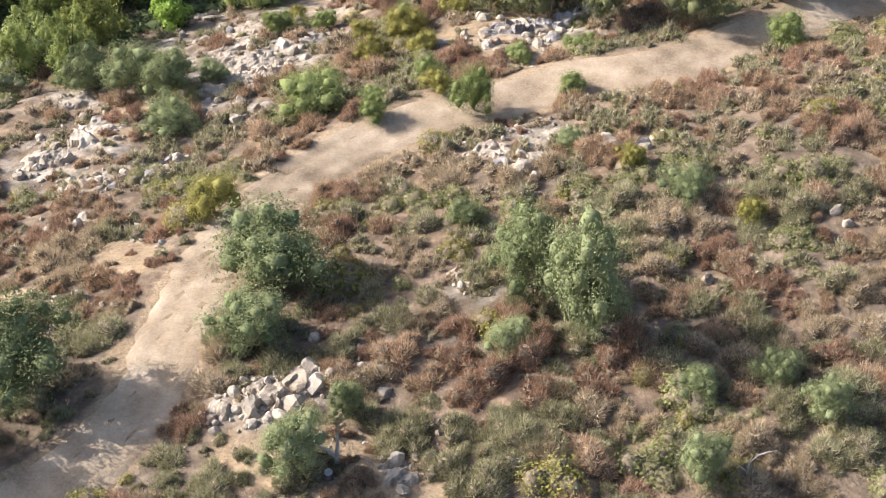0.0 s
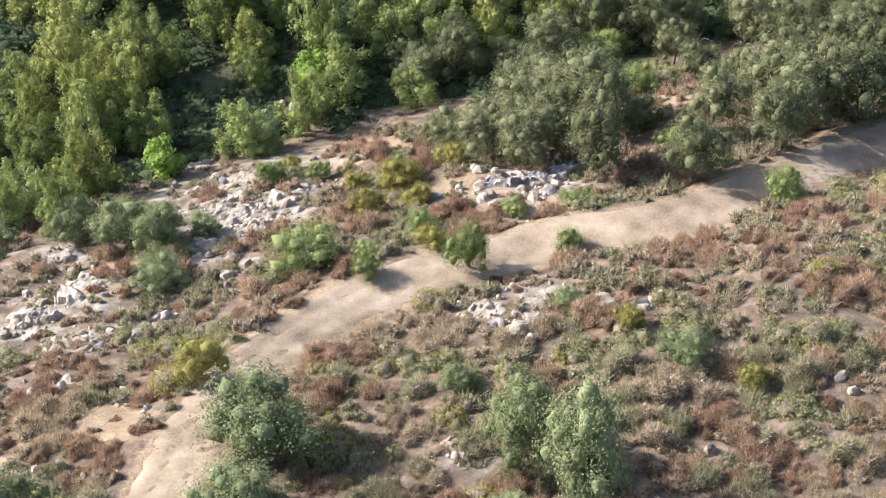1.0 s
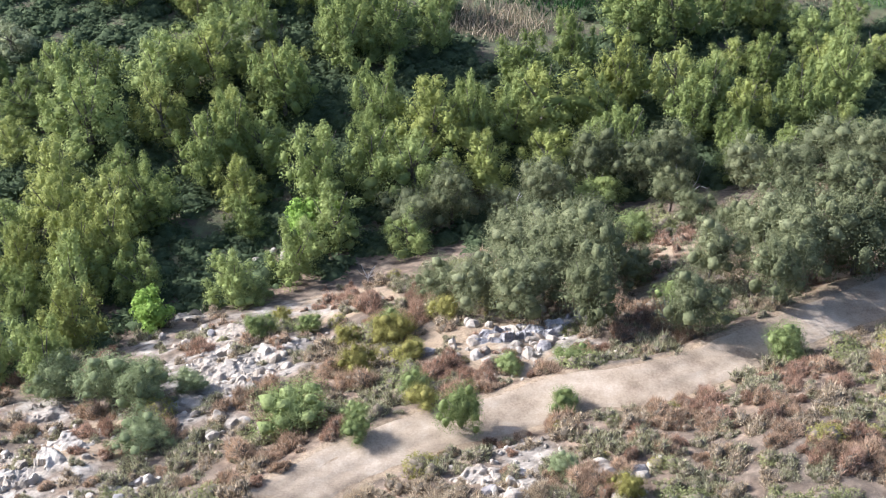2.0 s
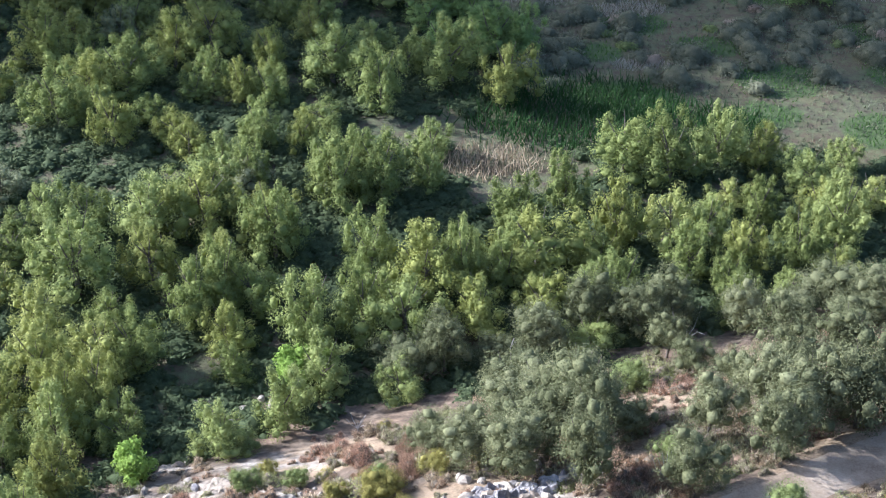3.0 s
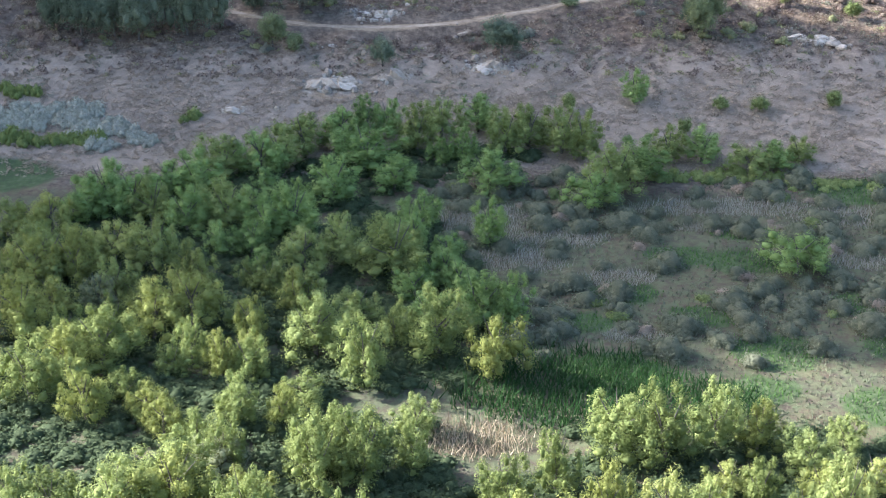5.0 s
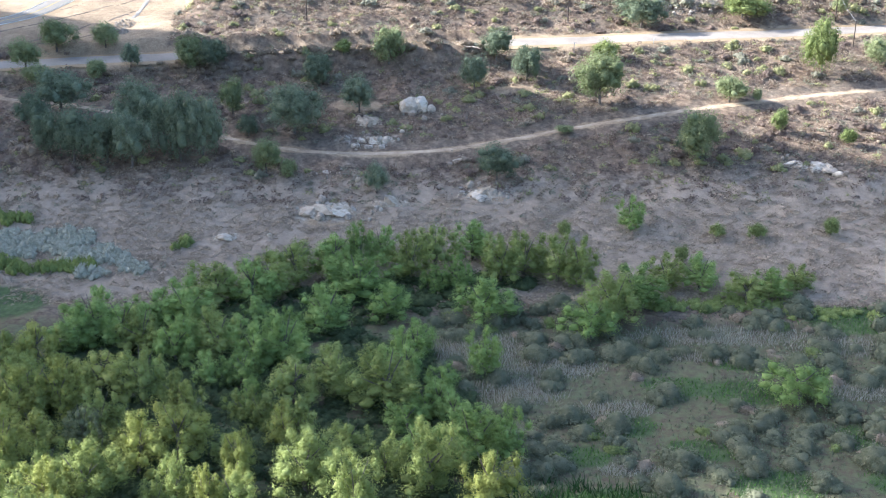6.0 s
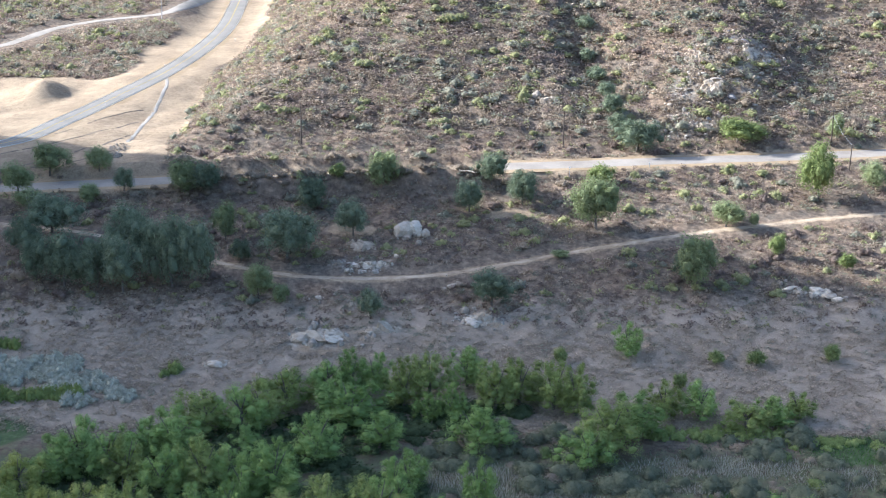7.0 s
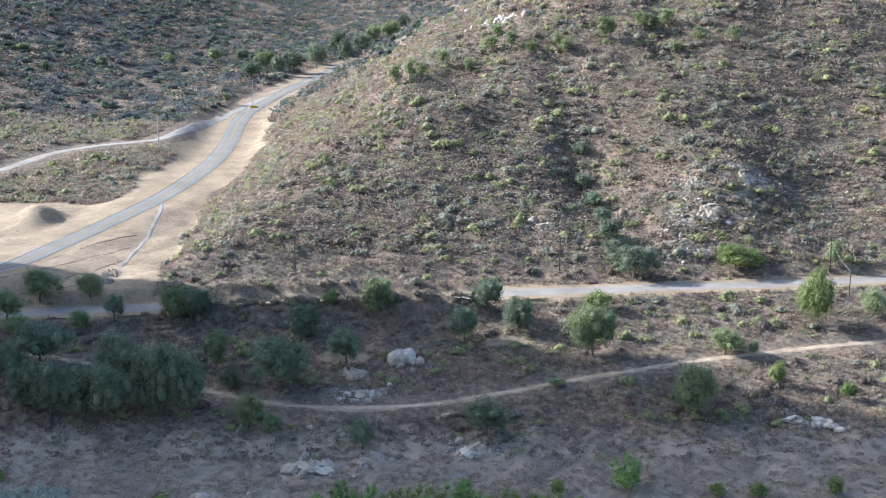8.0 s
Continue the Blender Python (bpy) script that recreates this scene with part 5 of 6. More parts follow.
def twigs(rs, body, count, long, thin, rise, spread=0.4, leafy=False):
    """Fine twigs or small leaves that stand out of a body all over."""
    v, (f, _) = body
    tri = v[f]
    cross = np.cross(tri[:, 1] - tri[:, 0], tri[:, 2] - tri[:, 0])
    area = np.linalg.norm(cross, axis=1) * (tri[:, :, 2].mean(1) > 0.02)
    k = rs.choice(len(f), count, p=area / area.sum())
    w = rs.dirichlet((1, 1, 1), count)
    c = (tri[k] * w[:, :, None]).sum(1)
    n = cross[k] / (np.linalg.norm(cross[k], axis=1, keepdims=True) + 1e-9)
    way = n + np.array([0, 0, rise]) + spread * rs.normal(size=(count, 3))
    way /= np.linalg.norm(way, axis=1, keepdims=True)
    side = np.cross(way, rs.normal(size=(count, 3)))
    side /= np.linalg.norm(side, axis=1, keepdims=True) + 1e-9
    if leafy:
        return leaves(rs, c + n * long * rs.uniform(0, 1, (count, 1)), way, thin, 1.4)
    s = long * rs.uniform(0.4, 1.3, (count, 1))
    t = thin * rs.uniform(0.6, 1.4, (count, 1))
    p = np.stack([c - way * s * 0.2 + side * t, c + way * s, c - way * s * 0.2 - side * t], 1).reshape(-1, 3)
    return p, np.arange(3 * count).reshape(-1, 3)


def clumped(rs, ball, faces, n, size):
    """A few uneven bodies of different size and height, grown into one another."""
    pieces = []
    for k in range(n):
        a, d = 2.39996 * k + rs.uniform(0, 1), 0.34 * np.sqrt(k / n) if k else 0.0
        w = size * rs.uniform(0.6, 1.1) * (1.2 if k == 0 else 0.85)
        v, f = dome(rs, ball, faces, 7, rs.uniform(0.5, 0.85))
        pieces.append((v * w * np.array([1, rs.uniform(0.8, 1.2), 1]) + np.array([d * np.cos(a), d * np.sin(a), 0]), f))
    return gather(pieces)


def spiky_shape(rs, ball, faces, count, thin):
    """A dry shrub of many thin upright twigs, open towards its tips."""
    body = clumped(rs, ball, faces, 5, 0.5)
    return gather([body, twigs(rs, body, count, 0.15, thin, 0.9, 0.5), twigs(rs, body, count // 3, 0.23, thin * 0.8, 1.6, 0.4)])


def leafy_shape(rs, ball, faces, count, leaf, bare=True):
    """A green shrub of small leaves in rounded clumps."""
    v, (f, mark) = clumped(rs, ball, faces, 5, 0.66)
    body = v, (f, mark & bare)
    return gather([body, twigs(rs, body, count, 0.16, leaf, 0.5, 0.6, True)])


def fuzzy_shape(rs, count, leaf, low):
    """A soft open bush of many fine sprays for far slopes."""
    c = rs.normal(size=(count, 3))
    c[:, 2] = np.abs(c[:, 2])
    c /= np.linalg.norm(c, axis=1, keepdims=True)
    bend = 1 + 0.3 * np.sin(3 * np.arctan2(c[:, 1:2], c[:, :1]) + rs.uniform(0, 6))
    n = c + 0.7 * rs.normal(size=(count, 3))
    n /= np.linalg.norm(n, axis=1, keepdims=True)
    return leaves(rs, c * bend * rs.uniform(0.25, 1.0, (count, 1)) ** 0.6 * np.array([0.5, 0.5, low]), n, leaf, 1.4)


SHAPES = {
    "spiky": [spiky_shape(np.random.RandomState(40 + j), BALL, BALL_FACES, 1500, 0.008) for j in range(7)],
    "leafy": [leafy_shape(np.random.RandomState(50 + j), BALL, BALL_FACES, 1300, 0.034) for j in range(7)],
    "spiky_small": [spiky_shape(np.random.RandomState(140 + j), KNOB, KNOB_FACES, 330, 0.014) for j in range(6)],
    "leafy_small": [leafy_shape(np.random.RandomState(150 + j), KNOB, KNOB_FACES, 240, 0.07, False) for j in range(6)],
    "fine": [leafy_shape(np.random.RandomState(95 + j), BALL, BALL_FACES, 520, 0.05, False) for j in range(5)],
    "low": [leafy_shape(np.random.RandomState(80 + j), KNOB, KNOB_FACES, 110, 0.095, False) for j in range(5)],
    "tuft": [fuzzy_shape(np.random.RandomState(90 + j), 38, 0.14, 0.5) for j in range(8)],
    "far": [fuzzy_shape(np.random.RandomState(60 + j), 46, 0.15, 0.5) for j in range(8)],
}


def planted(rs, x, y, size, tall, shapes):
    """All the shrubs at these sites as one lot of vertices and faces."""
    z = land(x, y) - 0.06
    kind = rs.randint(len(shapes), size=len(x))
    turn = rs.uniform(0, 6.28, len(x))
    verts, faces, marks, base = [], [], [], 0
    for k, (v, f) in enumerate(shapes):
        f, mark = f if isinstance(f, tuple) else (f, np.zeros(len(f), bool))
        m = np.where(kind == k)[0]
        if not len(m):
            continue
        c, s = np.cos(turn[m])[:, None], np.sin(turn[m])[:, None]
        w = size[m][:, None]
        p = np.stack([(v[None, :, 0] * c - v[None, :, 1] * s) * w + x[m][:, None], (v[None, :, 0] * s + v[None, :, 1] * c) * w + y[m][:, None],
                      v[None, :, 2] * (size[m] * tall[m])[:, None] + z[m][:, None]], -1)
        verts.append(p.reshape(-1, 3))
        faces.append((f[None] + (np.arange(len(m)) * len(v))[:, None, None]).reshape(-1, 3) + base)
        marks.append(np.tile(mark, len(m)))
        base += len(m) * len(v)
    return np.concatenate(verts), (np.concatenate(faces), np.concatenate(marks))


def clear_of_roads(x, y, extra=0.5, far=0.0):
    ok = np.ones(len(x), bool)
    for line, wide in ((DIRT_ROAD, 1.6), (TRAIL, 1.5 + far), (PAVED_ROAD, 6.0), (UPPER_TRACK, 2.0 + 2 * far), (HIGHWAY, 13.0)):
        ok &= nearest(x, y, line)[0] > wide + extra
    return ok


shrub_kinds = [
    ("sage_shrub", "grey-green sage shrub on the dry slope", SAGE_LEAF, "spiky"), ("buckwheat_shrub", "dry brown buckwheat shrub on the slope", DRY_LEAF, "spiky"),
    ("rust_shrub", "rust-brown dried shrub on stony soil", RUST_LEAF, "spiky"), ("laurel_shrub", "olive-green leafy shrub among dry brush", GREEN_LEAF, "leafy"),
    ("straw_shrub", "pale straw-coloured dry shrub in the brush", STRAW, "spiky"), ("golden_shrub", "yellow-green leafy shrub among dry brush", GOLD_LEAF, "leafy"),
]


def kind_of(rs, x, y):
    """Which shrub grows where: in patches, with strays."""
    a, b = rolling(x, y, 14, 3) + rs.normal(size=len(x)) * 0.55, rolling(x, y, 19, 8) + rs.normal(size=len(x)) * 0.55
    k = np.where(a > 0.12, 1, 0)
    k = np.where((a > 0.1) & (b > 0.6), 2, k)
    k = np.where((a < -1.15) & ((y > 52) | (x > 8)), 3, k)
    k = np.where((b < np.where(y < 62, -0.05, -0.45)) & (a > -0.5), 4, k)
    return np.where(rs.uniform(size=len(x)) < 0.025, 5, k)


rs = np.random.RandomState(21)
# dried red-brown growth below the oaks and along the road bank
RUSTY_SPOTS = [(18.3, 106, 3.4, 1.5), (16.4, 117, 3, 1.3), (23, 112, 2.4, 1.2), (13, 88.5, 2.2, 1.8), (6, 88, 1.8, 1.6), (-9, 105, 2.5, 1.6), (2.5, 85.5, 1.6, 1.8)]


def near_chance(x, y):
    u = y - 0.35 * x
    dense = 0.98 - 0.08 * (x < -12) - 0.55 * within(x, y, BARE_SPOTS) - 0.72 * within(x, y, STONY_SPOTS)
    return np.clip(dense, 0.08, 1) * (1 - ease(108, 114, u)) * (np.abs(x) < 0.36 * y + 14)


near = []
for cell, low, high, share in ((1.95, 1.9, 3.6, 0.95), (1.35, 0.9, 1.8, 0.92)):
    nx, ny = sites(rs, -48, 52, 32, 126, cell, lambda x, y: share * near_chance(x, y))
    ok = clear_of_roads(nx, ny, 0.2 + 0.3 * high)
    near.append((nx[ok], ny[ok], rs.uniform(low, high, ok.sum())))
gx2, gy2 = sites(rs, -12, 34, 84, 122, 1.3, lambda x, y: 0.9 * within(x, y, RUSTY_SPOTS))
near.append((gx2, gy2, rs.uniform(0.8, 1.7, len(gx2))))
nx, ny, size = (np.concatenate(c) for c in zip(*near))
nk = kind_of(rs, nx, ny)
nk = np.where((within(nx, ny, RUSTY_SPOTS) > 0.3) & (rs.uniform(size=len(nx)) < 0.8), 2, nk)
tall = rs.uniform(0.75, 1.2, len(nx)) * np.where(size > 1.6, 0.85, 1.0)
for k, (name, label, leaf, shape) in enumerate(shrub_kinds):
    mine = np.where(nk == k)[0]
    mine = mine[np.argsort(ny[mine] - 9 * size[mine])]
    meshes = [mesh_from(name, v, f, leaf, True) for v, f in SHAPES[shape]]
    for i in mine[:290]:
        ob = new(name, meshes[rs.randint(len(meshes))])
        ob.matrix_basis = Matrix.LocRotScale((nx[i], ny[i], float(land(nx[i], ny[i])) - 0.06), Euler((0, 0, rs.uniform(0, 6.28))),
                                             (size[i], size[i], size[i] * tall[i]))
        tagged(ob, label, "shrub", "shrubs on the near slope")
    m = mine[290:]
    if len(m):
        v, f = planted(rs, nx[m], ny[m], size[m], tall[m], SHAPES[shape + "_small"])
        tagged(new(name + "s", mesh_from(name + "s", v, f, leaf, True)), label + "s, many together", "shrub", kind="stuff")

# far slopes
FAR_KINDS = [("far_sage", HILL_SAGE, "grey-green brush on the far slope"), ("far_dry_brush", HILL_BRUSH, "dry olive-brown brush on the far slope"),
             ("far_green_brush", HILL_GREEN, "olive-green brush on the far slope"), ("far_straw_brush", HILL_STRAW, "pale dry brush on the far slope"),
             ("far_brown_brush", BANK_BRUSH, "dark brown brush on the far slope")]


def far_chance(x, y):
    bank = ease(272, 300, y + 3 * rolling(x, y, 18, 2))
    return (np.clip(0.72 + 0.4 * rolling(x, y, 22, 9), 0.25, 0.92) * (1 - bank) + 0.88 * bank) * (np.abs(x) < 0.34 * y + 6)


def drift_chance(x, y):
    """Brush of the distant slopes, thick and thin by turns."""
    return np.clip(0.72 + 0.45 * rolling(x, y, 60, 6), 0.25, 0.96) * (np.abs(x) < 0.34 * y + 6)


def bush_chance(x, y):
    """Larger bushes grow in drifts."""
    return np.clip(0.36 + 0.4 * rolling(x, y, 34, 4), 0.14, 0.8) * (np.abs(x) < 0.34 * y + 6)


# stretch of the plan, spacing, least and greatest size, height, shape, shares of the five kinds, where it grows
for x0, x1, y0, y1, cell, low, high, tall, shape, shares, chance in (
        (-120, 130, 246, 282, 1.05, 1.0, 2.3, 0.5, "tuft", (0.0, 0.4, 0.0, 0.6, 0.0), far_chance),
        (-120, 130, 282, 372, 1.4, 1.2, 2.5, 0.75, "tuft", (0.14, 0.26, 0.06, 0.18, 0.36), far_chance),
        (-120, 130, 292, 372, 3.6, 1.8, 4.0, 0.9, "low", (0.2, 0.1, 0.45, 0.0, 0.25), bush_chance),
        (-170, 185, 372, 560, 1.65, 2.0, 3.8, 0.7, "tuft", (0.16, 0.42, 0.08, 0.1, 0.24), far_chance),
        (-170, 185, 372, 560, 3.1, 2.2, 5.0, 0.8, "low", (0.32, 0.22, 0.42, 0.0, 0.04), bush_chance),
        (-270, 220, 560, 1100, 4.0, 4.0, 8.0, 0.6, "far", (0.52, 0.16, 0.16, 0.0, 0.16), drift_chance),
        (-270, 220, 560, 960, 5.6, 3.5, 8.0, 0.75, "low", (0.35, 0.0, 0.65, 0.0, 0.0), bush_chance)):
    fx, fy = sites(rs, x0, x1, y0, y1, cell, chance)
    ok = clear_of_roads(fx, fy, 0.5, 2.2) & (within(fx, fy, BARE_SPOTS) < 0.5) & (graded_slope(fx, fy) < 0.5)
    fx, fy = fx[ok], fy[ok]
    a = np.clip(rs.uniform(size=len(fx)) + 0.14 * rolling(fx, fy, 30, 3), 0, 0.999)
    band = np.searchsorted(np.cumsum(shares), a)
    # beyond y 560, sage and green brush take the dimmed, bluer leaves
    for k, (name, leaf, label) in enumerate(FAR_KINDS):
        m = np.where(band == k)[0]
        if len(m):
            v, f = planted(rs, fx[m], fy[m], rs.uniform(low, high, len(m)), tall * rs.uniform(0.75, 1.2, len(m)), SHAPES[shape])
            tagged(new(name, mesh_from(name, v, f, leaf if y0 < 500 or k in (1, 4) else HAZED_GREEN if k == 2 else HAZED_BRUSH, True)), label, "shrub", kind="stuff")

# under the willows: leaf colour darkened to stand in for the shade
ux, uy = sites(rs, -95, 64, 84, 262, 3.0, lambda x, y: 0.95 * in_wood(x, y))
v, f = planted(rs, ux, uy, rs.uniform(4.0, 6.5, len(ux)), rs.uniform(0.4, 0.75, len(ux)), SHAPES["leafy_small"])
tagged(new("undergrowth", mesh_from("undergrowth", v, f, UNDERGROWTH, True)), "undergrowth below the willows, darkened for the shade there", "shrub", kind="stuff")


# the open valley floor: brush, reeds and pale tall grass
PALE_GRASS = [(50, 234, 4, 4), (12, 228, 7, 1.4), (72, 230, 4, 3), (16, 214, 5, 1.5), (22, 222, 4, 2), (30, 208, 3, 2), (14, 200, 3, 1.2), (46, 226, 2, 3), (66, 214, 3, 2), (30, 190, 2, 2.5)]


def in_glade(x, y):
    return (y > 166) * (y < 246) * (x > 4) * (x < 0.36 * y + 8) * (in_wood(x, y) < 0.5)


for name, leaf, label, cell, chance, low, high in (("glade_brush", GLADE_LEAF, "grey-green brush on the valley floor", 4.3, 0.75, 3.6, 6.6),
                                                   ("glade_dry_brush", HILL_BRUSH, "dry brown brush on the valley floor", 4.6, 0.25, 1.6, 3.6),
                                                   ("glade_green_brush", BUSH_LEAF, "olive-green brush on the valley floor", 6.0, 0.3, 2.0, 4.2)):
    bx, by = sites(rs, 0, 92, 164, 246, cell, lambda x, y: chance * in_glade(x, y) * (y > 180) * (rolling(x, y, 30, 6) > -0.9) * (1 - 0.85 * within(x, y, GREEN_SPOTS)) * (1 - 0.85 * within(x, y, PALE_GRASS)))
    v, f = planted(rs, bx, by, rs.uniform(low, high, len(bx)), rs.uniform(0.6, 0.9, len(bx)), SHAPES["fine"])
    tagged(new(name, mesh_from(name, v, f, leaf, True)), label, "shrub", kind="stuff")


def blades(rs, x, y, tall, thin):
    """Upright blades of grass or reed in small bunches."""
    z = land(x, y)
    n = len(x)
    lean = rs.normal(size=(n, 2)) * 0.4
    turn = rs.uniform(0, 6.28, n)
    h = tall * rs.uniform(0.6, 1.2, n)
    base = np.stack([x, y, z - 0.05], 1)
    wide = np.stack([np.cos(turn), np.sin(turn), 0 * turn], 1) * thin
    tip = base + np.stack([lean[:, 0] * h, lean[:, 1] * h, h], 1)
    v = np.stack([base - wide, base + wide, tip], 1).reshape(-1, 3)
    return v, np.arange(3 * n).reshape(-1, 3)


for name, leaf, label, spots, cell, tall, thin in (
        ("reeds", REED, "dark green reeds in the wet hollow", [(20, 176, 11, 1.5), (34, 172, 8, 1.4)], 0.42, 2.0, 0.12),
        ("dry_reeds", STRAW, "dry pale reeds beside the willows", [(8, 164, 5, 1.5)], 0.4, 1.6, 0.08),
        ("pale_grass", HAY, "pale dry tall grass on the valley floor", PALE_GRASS, 0.24, 0.8, 0.05)):
    bx, by = sites(rs, -5, 100, 150, 250, cell, lambda x, y: within(x, y, spots) * 0.9)
    v, f = blades(rs, bx, by, tall, thin)
    tagged(new(name, mesh_from(name, v, f, leaf)), label, "grass", kind="stuff")

# the pale flowering brush and its green hedge at the meadow's edge
bx, by = sites(rs, -95, -40, 244, 282, 1.25, lambda x, y: 0.95 * within(x, y, [(-74, 266.5, 5.5, 1.7), (-64, 268, 4.4, 1.8), (-56, 263, 3.6, 1.6), (-48.5, 259.5, 2.6, 1.5), (-55, 257, 2, 1.6)]))
v, f = planted(rs, bx, by, rs.uniform(1.8, 3.6, len(bx)), rs.uniform(0.9, 1.3, len(bx)), SHAPES["leafy_small"])
tagged(new("pale_brush", mesh_from("pale_brush", v, f, PALE_BRUSH, True)), "pale grey flowering brush beside the meadow", "shrub", kind="stuff")
bx, by = sites(rs, -95, -38, 244, 284, 1.4, lambda x, y: 0.95 * within(x, y, [(-70, 258.5, 2.0, 3), (-60, 259, 2.0, 3), (-74, 275.5, 2.2, 2.2), (-41.4, 267, 1.2, 1.5)]))
v, f = planted(rs, bx, by, rs.uniform(2.2, 3.6, len(bx)), rs.uniform(1.2, 1.9, len(bx)), SHAPES["leafy_small"])
tagged(new("green_hedge", mesh_from("green_hedge", v, f, WILLOW_LEAF, True)), "bright green thicket at the meadow's edge", "shrub", kind="stuff")
bx, by = sites(rs, 20, 110, 228, 262, 1.5, lambda x, y: 0.9 * within(x, y, [(50, 246, 2.2, 8), (36, 268, 1.0, 6), (70, 243, 2, 5)]))
v, f = planted(rs, bx, by, rs.uniform(1.8, 3.0, len(bx)), rs.uniform(0.8, 1.2, len(bx)), SHAPES["leafy_small"])
tagged(new("willow_thicket", mesh_from("willow_thicket", v, f, WILLOW_LEAF, True)), "low green willow thicket below the meadow", "shrub", kind="stuff")

# short grass of the valley floor and the meadow
for name, leaf, label, area, tall, thin in (("valley_grass", GRASS, "short green grass on the valley floor", lambda x, y: 0.85 * within(x, y, GREEN_SPOTS) * in_glade(x, y), 0.55, 0.11),
                                            ("dull_grass", GLADE_LEAF, "dull grey-green stubble on the valley floor", lambda x, y: (0.35 + 0.3 * rolling(x, y, 12, 5)) * in_glade(x, y), 0.5, 0.16)):
    bx, by = sites(rs, 5, 95, 164, 250, 0.5, area)
    v, f = blades(rs, bx, by, tall, thin)
    tagged(new(name, mesh_from(name, v, f, leaf)), label, "grass", kind="stuff")

# the brushy brow of the bank below the paved road
bx, by = sites(rs, -62, 18, 326, 350, 1.5, lambda x, y: 0.85 * (np.abs(nearest(x, y, PAVED_ROAD)[0] - 8.6) < 2.2) * (y < np.interp(x, PAVED_ROAD[:, 0], PAVED_ROAD[:, 1])))
v, f = planted(rs, bx, by, rs.uniform(1.8, 3.0, len(bx)), rs.uniform(0.8, 1.2, len(bx)), SHAPES["leafy_small"])
tagged(new("roadside_brush", mesh_from("roadside_brush", v, f, HILL_BRUSH, True)), "olive-brown brush along the bank below the road", "shrub", kind="stuff")

# ---- poles, dead wood and road works ----
def box(cx, cy, cz, sx, sy, sz):
    v = np.array([(x, y, z) for x in (-0.5, 0.5) for y in (-0.5, 0.5) for z in (-0.5, 0.5)]) * np.array([sx, sy, sz]) + np.array([cx, cy, cz])
    f = np.array([(0, 1, 3), (0, 3, 2), (4, 6, 7), (4, 7, 5), (0, 4, 5), (0, 5, 1), (2, 3, 7), (2, 7, 6), (0, 2, 6), (0, 6, 4), (1, 5, 7), (1, 7, 3)])
    return v, f


def utility_pole(x, y, height, arms=1, wood=None, turn=0.0):
    top = new("utility_pole")
    wood = wood or POLE_WOOD
    v, f = tube([(0, 0, -0.6), (0, 0, height * 0.5), (0, 0, height)], [0.17, 0.14, 0.1], 8)
    part("pole", mesh_from("pole", v, f, wood, True), top)
    for k in range(arms):
        z = height - 0.35 - 0.9 * k
        part("crossarm", mesh_from("crossarm", *box(0, 0.16, z, 2.4, 0.11, 0.13), wood), top)
        for s in (-1.05, -0.5, 0.5, 1.05):
            v, f = tube([(s, 0.16, z + 0.06), (s, 0.16, z + 0.15), (s, 0.16, z + 0.28)], [0.03, 0.06, 0.04], 6)
            part("insulator", mesh_from("insulator", v, f, METAL, True), top)
    top.matrix_basis = pose(x, y, float(land(x, y)), 0, 0, turn)
    return tagged(top, "tall dark wooden utility pole with crossarm", "pole", "utility poles")


for x, y, h, arms, turn in ((-26.1, 363.4, 9.9, 0, 0), (36.0, 363.8, 8.8, 2, 5), (101.1, 368.5, 8.4, 1, 40), (-85.1, 514.0, 9.0, 1, 10), (-66.7, 625.5, 10.3, 1, 20), (-35.5, 836.0, 9.0, 1, 0)):
    utility_pole(x, y, h, arms, DEAD_WOOD if y > 500 else None, turn)

stub = new("guy_pole")
v, f = tube([(0, 0, -0.5), (0.05, 0, 3), (0.1, 0, 5.9)], [0.13, 0.12, 0.1], 8)
part("pole", mesh_from("pole", v, f, POLE_WOOD, True), stub)
v, f = tube([(0.1, 0, 5.8), (0.7, 10.5, 6.6), (1.3, 21, 8.9)], [0.03, 0.03, 0.03], 5)
part("guy_wire", mesh_from("guy_wire", v, f, METAL, True), stub, "thin grey steel guy wire")
stub.matrix_basis = pose(99.8, 347.5, float(land(99.8, 347.5)))
tagged(stub, "short wooden guy pole beside the paved road", "pole")


def marker_post(x, y, height):
    top = new("marker_post")
    v, f = tube([(0, 0, -0.3), (0, 0, height * 0.6), (0, 0, height)], [0.05, 0.05, 0.045], 6)
    part("post", mesh_from("post", v, f, METAL, True), top)
    part("plate", mesh_from("plate", *box(0, -0.05, height - 0.2, 0.22, 0.02, 0.36), WHITE_PAINT), top, "small white plate")
    top.matrix_basis = pose(x, y, float(land(x, y)))
    return tagged(top, "thin marker post with a small white plate", "post", "marker posts")


for x, y, h in ((35.6, 342.6, 2.6), (-80.8, 403.0, 1.3), (-57.5, 488.0, 1.2), (-73.0, 449.0, 1.2), (54.0, 346.6, 1.2), (-60.5, 604.0, 1.2)):
    marker_post(x, y, h)

barrier = new("road_barrier")
for k in range(3):
    v, f = box(k * 1.1 - 1.1, 0, 0.45, 1.0, 0.5, 0.9)
    v[:, 1] *= np.where(v[:, 2] > 0.5, 0.45, 1.0)
    part("segment", mesh_from("segment", v, f, YELLOW_PAINT), barrier)
barrier.matrix_basis = pose(-65.2, 617.0, float(land(-65.2, 617.0)) + 0.1, 0, 0, 20)
tagged(barrier, "yellow plastic road barrier at the junction", "barrier")


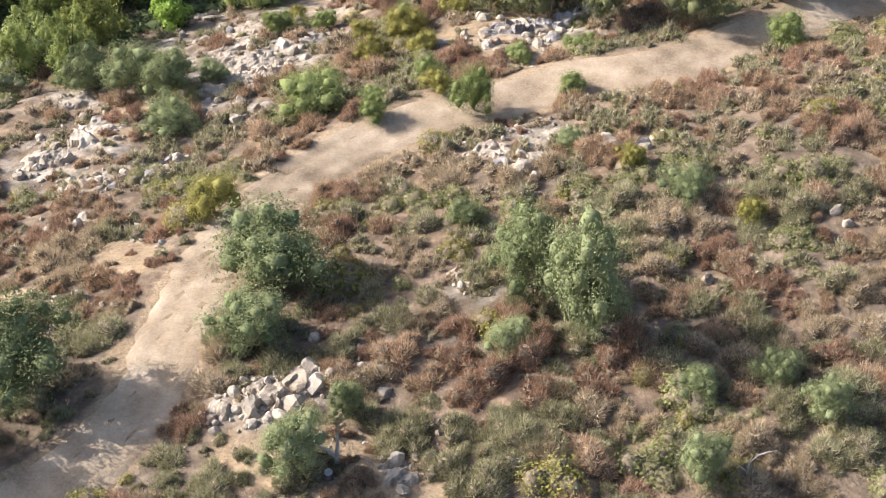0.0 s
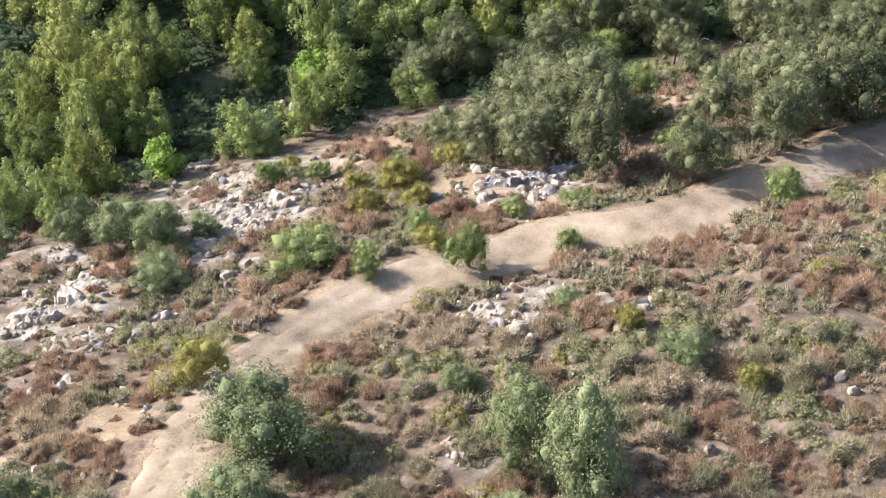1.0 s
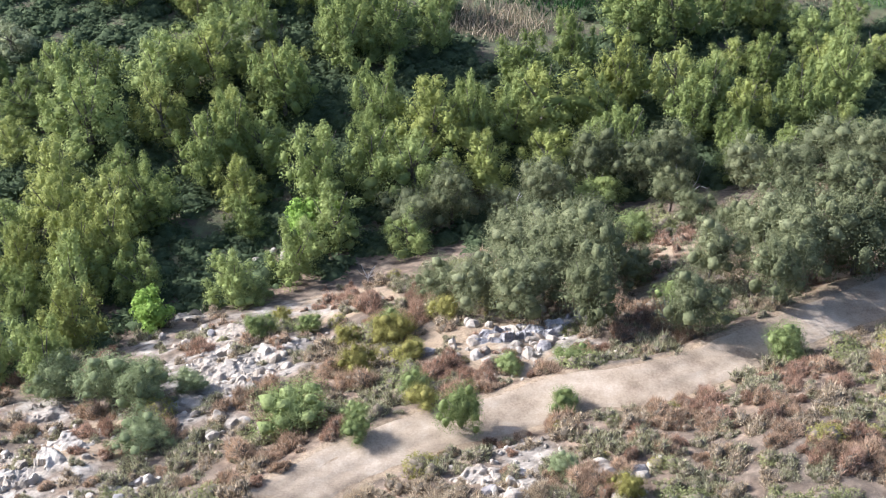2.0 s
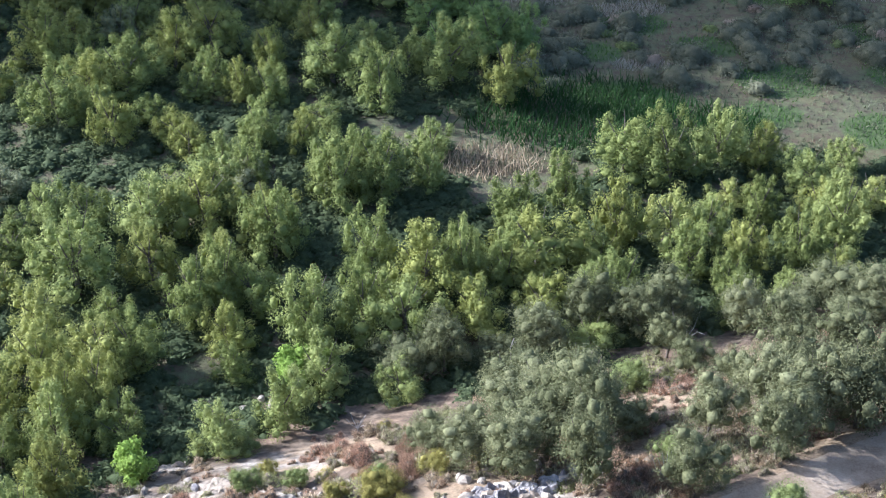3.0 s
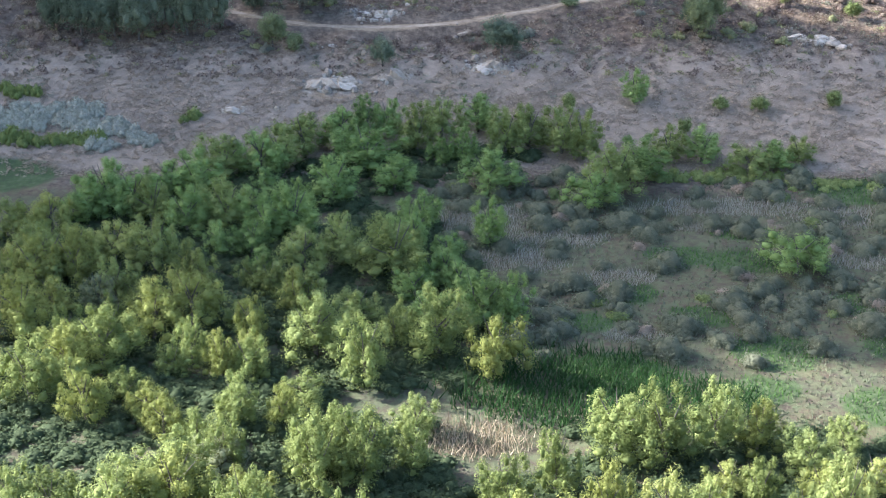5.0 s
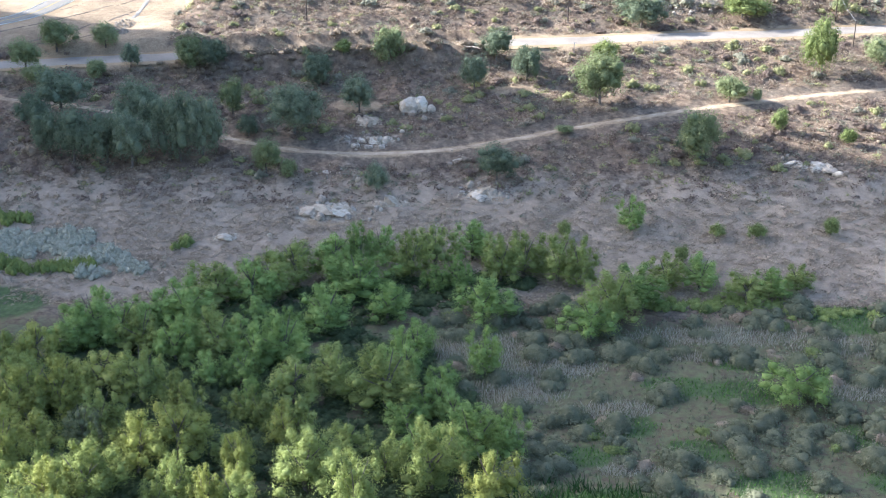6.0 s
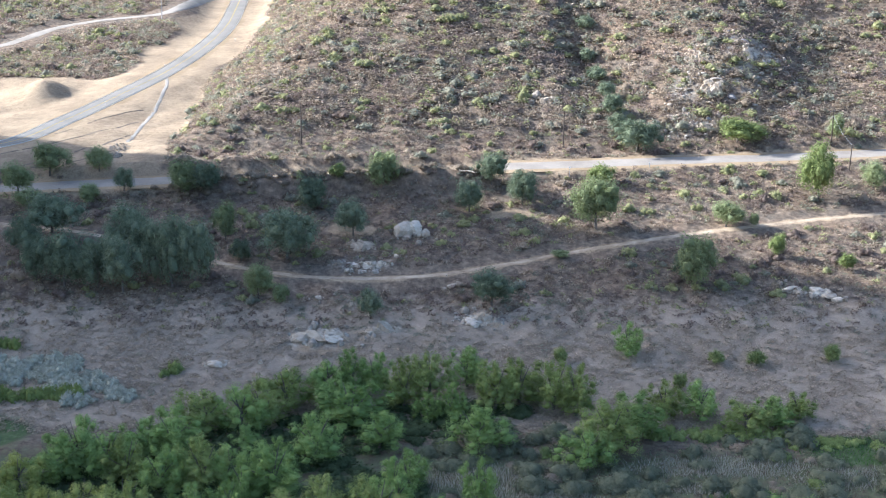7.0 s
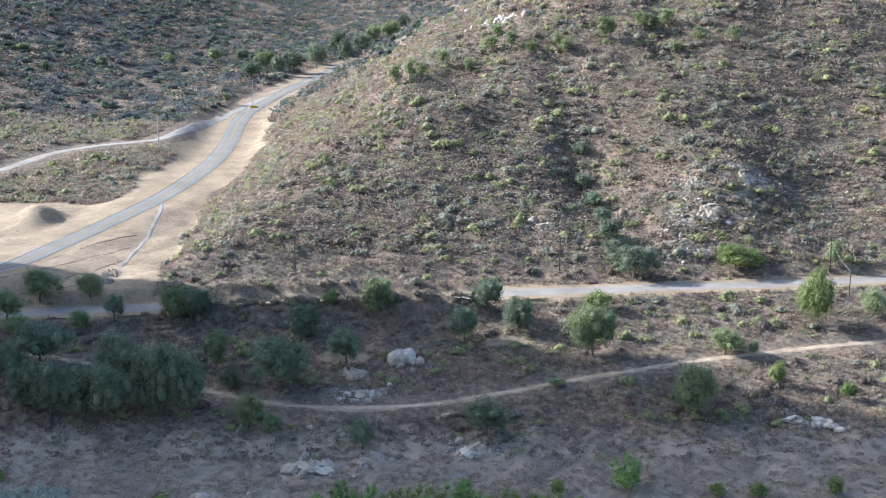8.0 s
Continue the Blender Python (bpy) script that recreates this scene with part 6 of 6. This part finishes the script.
def dead_tree(x, y, limbs, label):
    """A bare trunk: each limb is a line of points with its girth."""
    top = new("dead_tree")
    for k, (line, girth) in enumerate(limbs):
        r = np.linspace(girth, girth * 0.3, len(line))
        v, f = tube(line, r, 6)
        part("trunk" if k == 0 else "limb", mesh_from("trunk" if k == 0 else "limb", v, f, DEAD_WOOD, True), top)
    top.matrix_basis = pose(x, y, float(land(x, y)) - 0.1)
    return tagged(top, label, "dead tree", "dead trees")


dead_tree(-5.5, 40.5, [([(0, 0, 0), (0, 0.1, 0.9), (0.1, 0.2, 1.7), (0.15, 0.2, 2.9)], 0.17), ([(0, 0.1, 0.9), (-0.6, 0.2, 1.5), (-1.3, 0.3, 1.9)], 0.12)],
          "forked grey dead trunk on bare soil")
dead_tree(15.1, 38.6, [([(0, 0, 0), (0.1, 0, 0.8), (0.05, 0.1, 1.6), (0.35, 0.1, 2.3)], 0.09), ([(0.35, 0.1, 2.3), (0.9, 0.2, 2.5), (1.3, 0.2, 2.6)], 0.05),
                       ([(0.1, 0, 0.8), (0.6, -0.2, 0.7), (1.2, -0.4, 0.5)], 0.05), ([(0.1, 0, 0.9), (-0.4, 0, 1.5), (-0.7, 0.1, 1.8)], 0.04), ([(0.2, 0, 0.5), (0.9, 0.2, 0.9)], 0.04)],
          "bleached dead shrub with bent bare branches")
bare_rs = np.random.RandomState(5)
for x, y, n, size in ((18.6, 91.2, 11, 2.6), (13.0, 97.5, 6, 2.2), (26.0, 124.0, 8, 4.0), (-6.0, 110.0, 5, 2.0)):
    limbs = [([(0, 0, 0), (0.1, 0, size * 0.3), (0.1, 0.1, size * 0.6)], 0.09)]
    for k in range(n):
        a = bare_rs.uniform(0, 6.28)
        limbs.append(([(0.05, 0, size * 0.3), (np.cos(a) * size * 0.3, np.sin(a) * size * 0.3, size * bare_rs.uniform(0.45, 0.7)),
                       (np.cos(a) * size * 0.5, np.sin(a) * size * 0.5, size * bare_rs.uniform(0.6, 1.1))], 0.045))
    dead_tree(x, y, limbs, "bleached bare shrub with thin grey branches")
dead_tree(8.5, 121.5, [([(0, 0, 0), (0.05, 0, 1.6), (0, 0, 3.2), (0.3, 0, 4.3)], 0.13), ([(0, 0, 3.2), (0.5, 0, 3.9)], 0.06)], "tall bare snag with a pale top")
stump = new("tree_stump")
v, f = tube([(0, 0, -0.2), (0, 0, 0.15), (0.02, 0, 0.5)], [0.34, 0.28, 0.24], 9)
part("bark", mesh_from("bark", v, f, BARK, True), stump)
part("cut", mesh_from("cut", *gather([tube([(0.02, 0, 0.49), (0.02, 0, 0.5), (0.02, 0, 0.51)], [0.235, 0.2, 0.01], 9)]), DEAD_WOOD), stump, "pale sawn top")
stump.matrix_basis = pose(-5.9, 39.7, float(land(-5.9, 39.7)))
tagged(stump, "short dark tree stump on bare soil", "stump")

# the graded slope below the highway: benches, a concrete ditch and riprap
# each bench is a flat strip with its shade put into the soil colour
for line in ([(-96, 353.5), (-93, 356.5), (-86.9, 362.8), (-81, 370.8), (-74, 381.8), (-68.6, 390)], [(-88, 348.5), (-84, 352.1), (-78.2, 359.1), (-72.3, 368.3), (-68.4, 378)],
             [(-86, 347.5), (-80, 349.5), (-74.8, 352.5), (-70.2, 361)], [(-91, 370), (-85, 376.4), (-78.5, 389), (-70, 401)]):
    ribbon("bench", graded(line, 0.0, 3), 0.4, SHADED_SOIL, "shallow bench across the graded slope, its shade in the colour", 0.04, category="ditch")
ribbon("ditch", graded([(-70.4, 436), (-69, 429.4), (-68.2, 418), (-67.6, 407.5), (-67.6, 398), (-67.9, 383), (-68.3, 368)], 0.0, 3), 0.55, CONCRETE, "pale concrete drain ditch down the slope", 0.08, category="ditch")
rubble("riprap", [(-69.3, 364, 3.2, 0.8), (-68.8, 356, 2.4, 0.8)], 70, 0.35, 1.1, GRANITE, "grey broken rock piled below the ditch")
# painted lines
ribbon("road_line", HIGHWAY, 0.11, YELLOW_PAINT, "yellow centre line on the asphalt", 0.17, category="road marking")
for side in (-3.7, 3.7):
    ribbon("road_line", HIGHWAY, 0.05, WHITE_PAINT, "white edge line on the asphalt", 0.17, offset=side * 0.86, category="road marking")
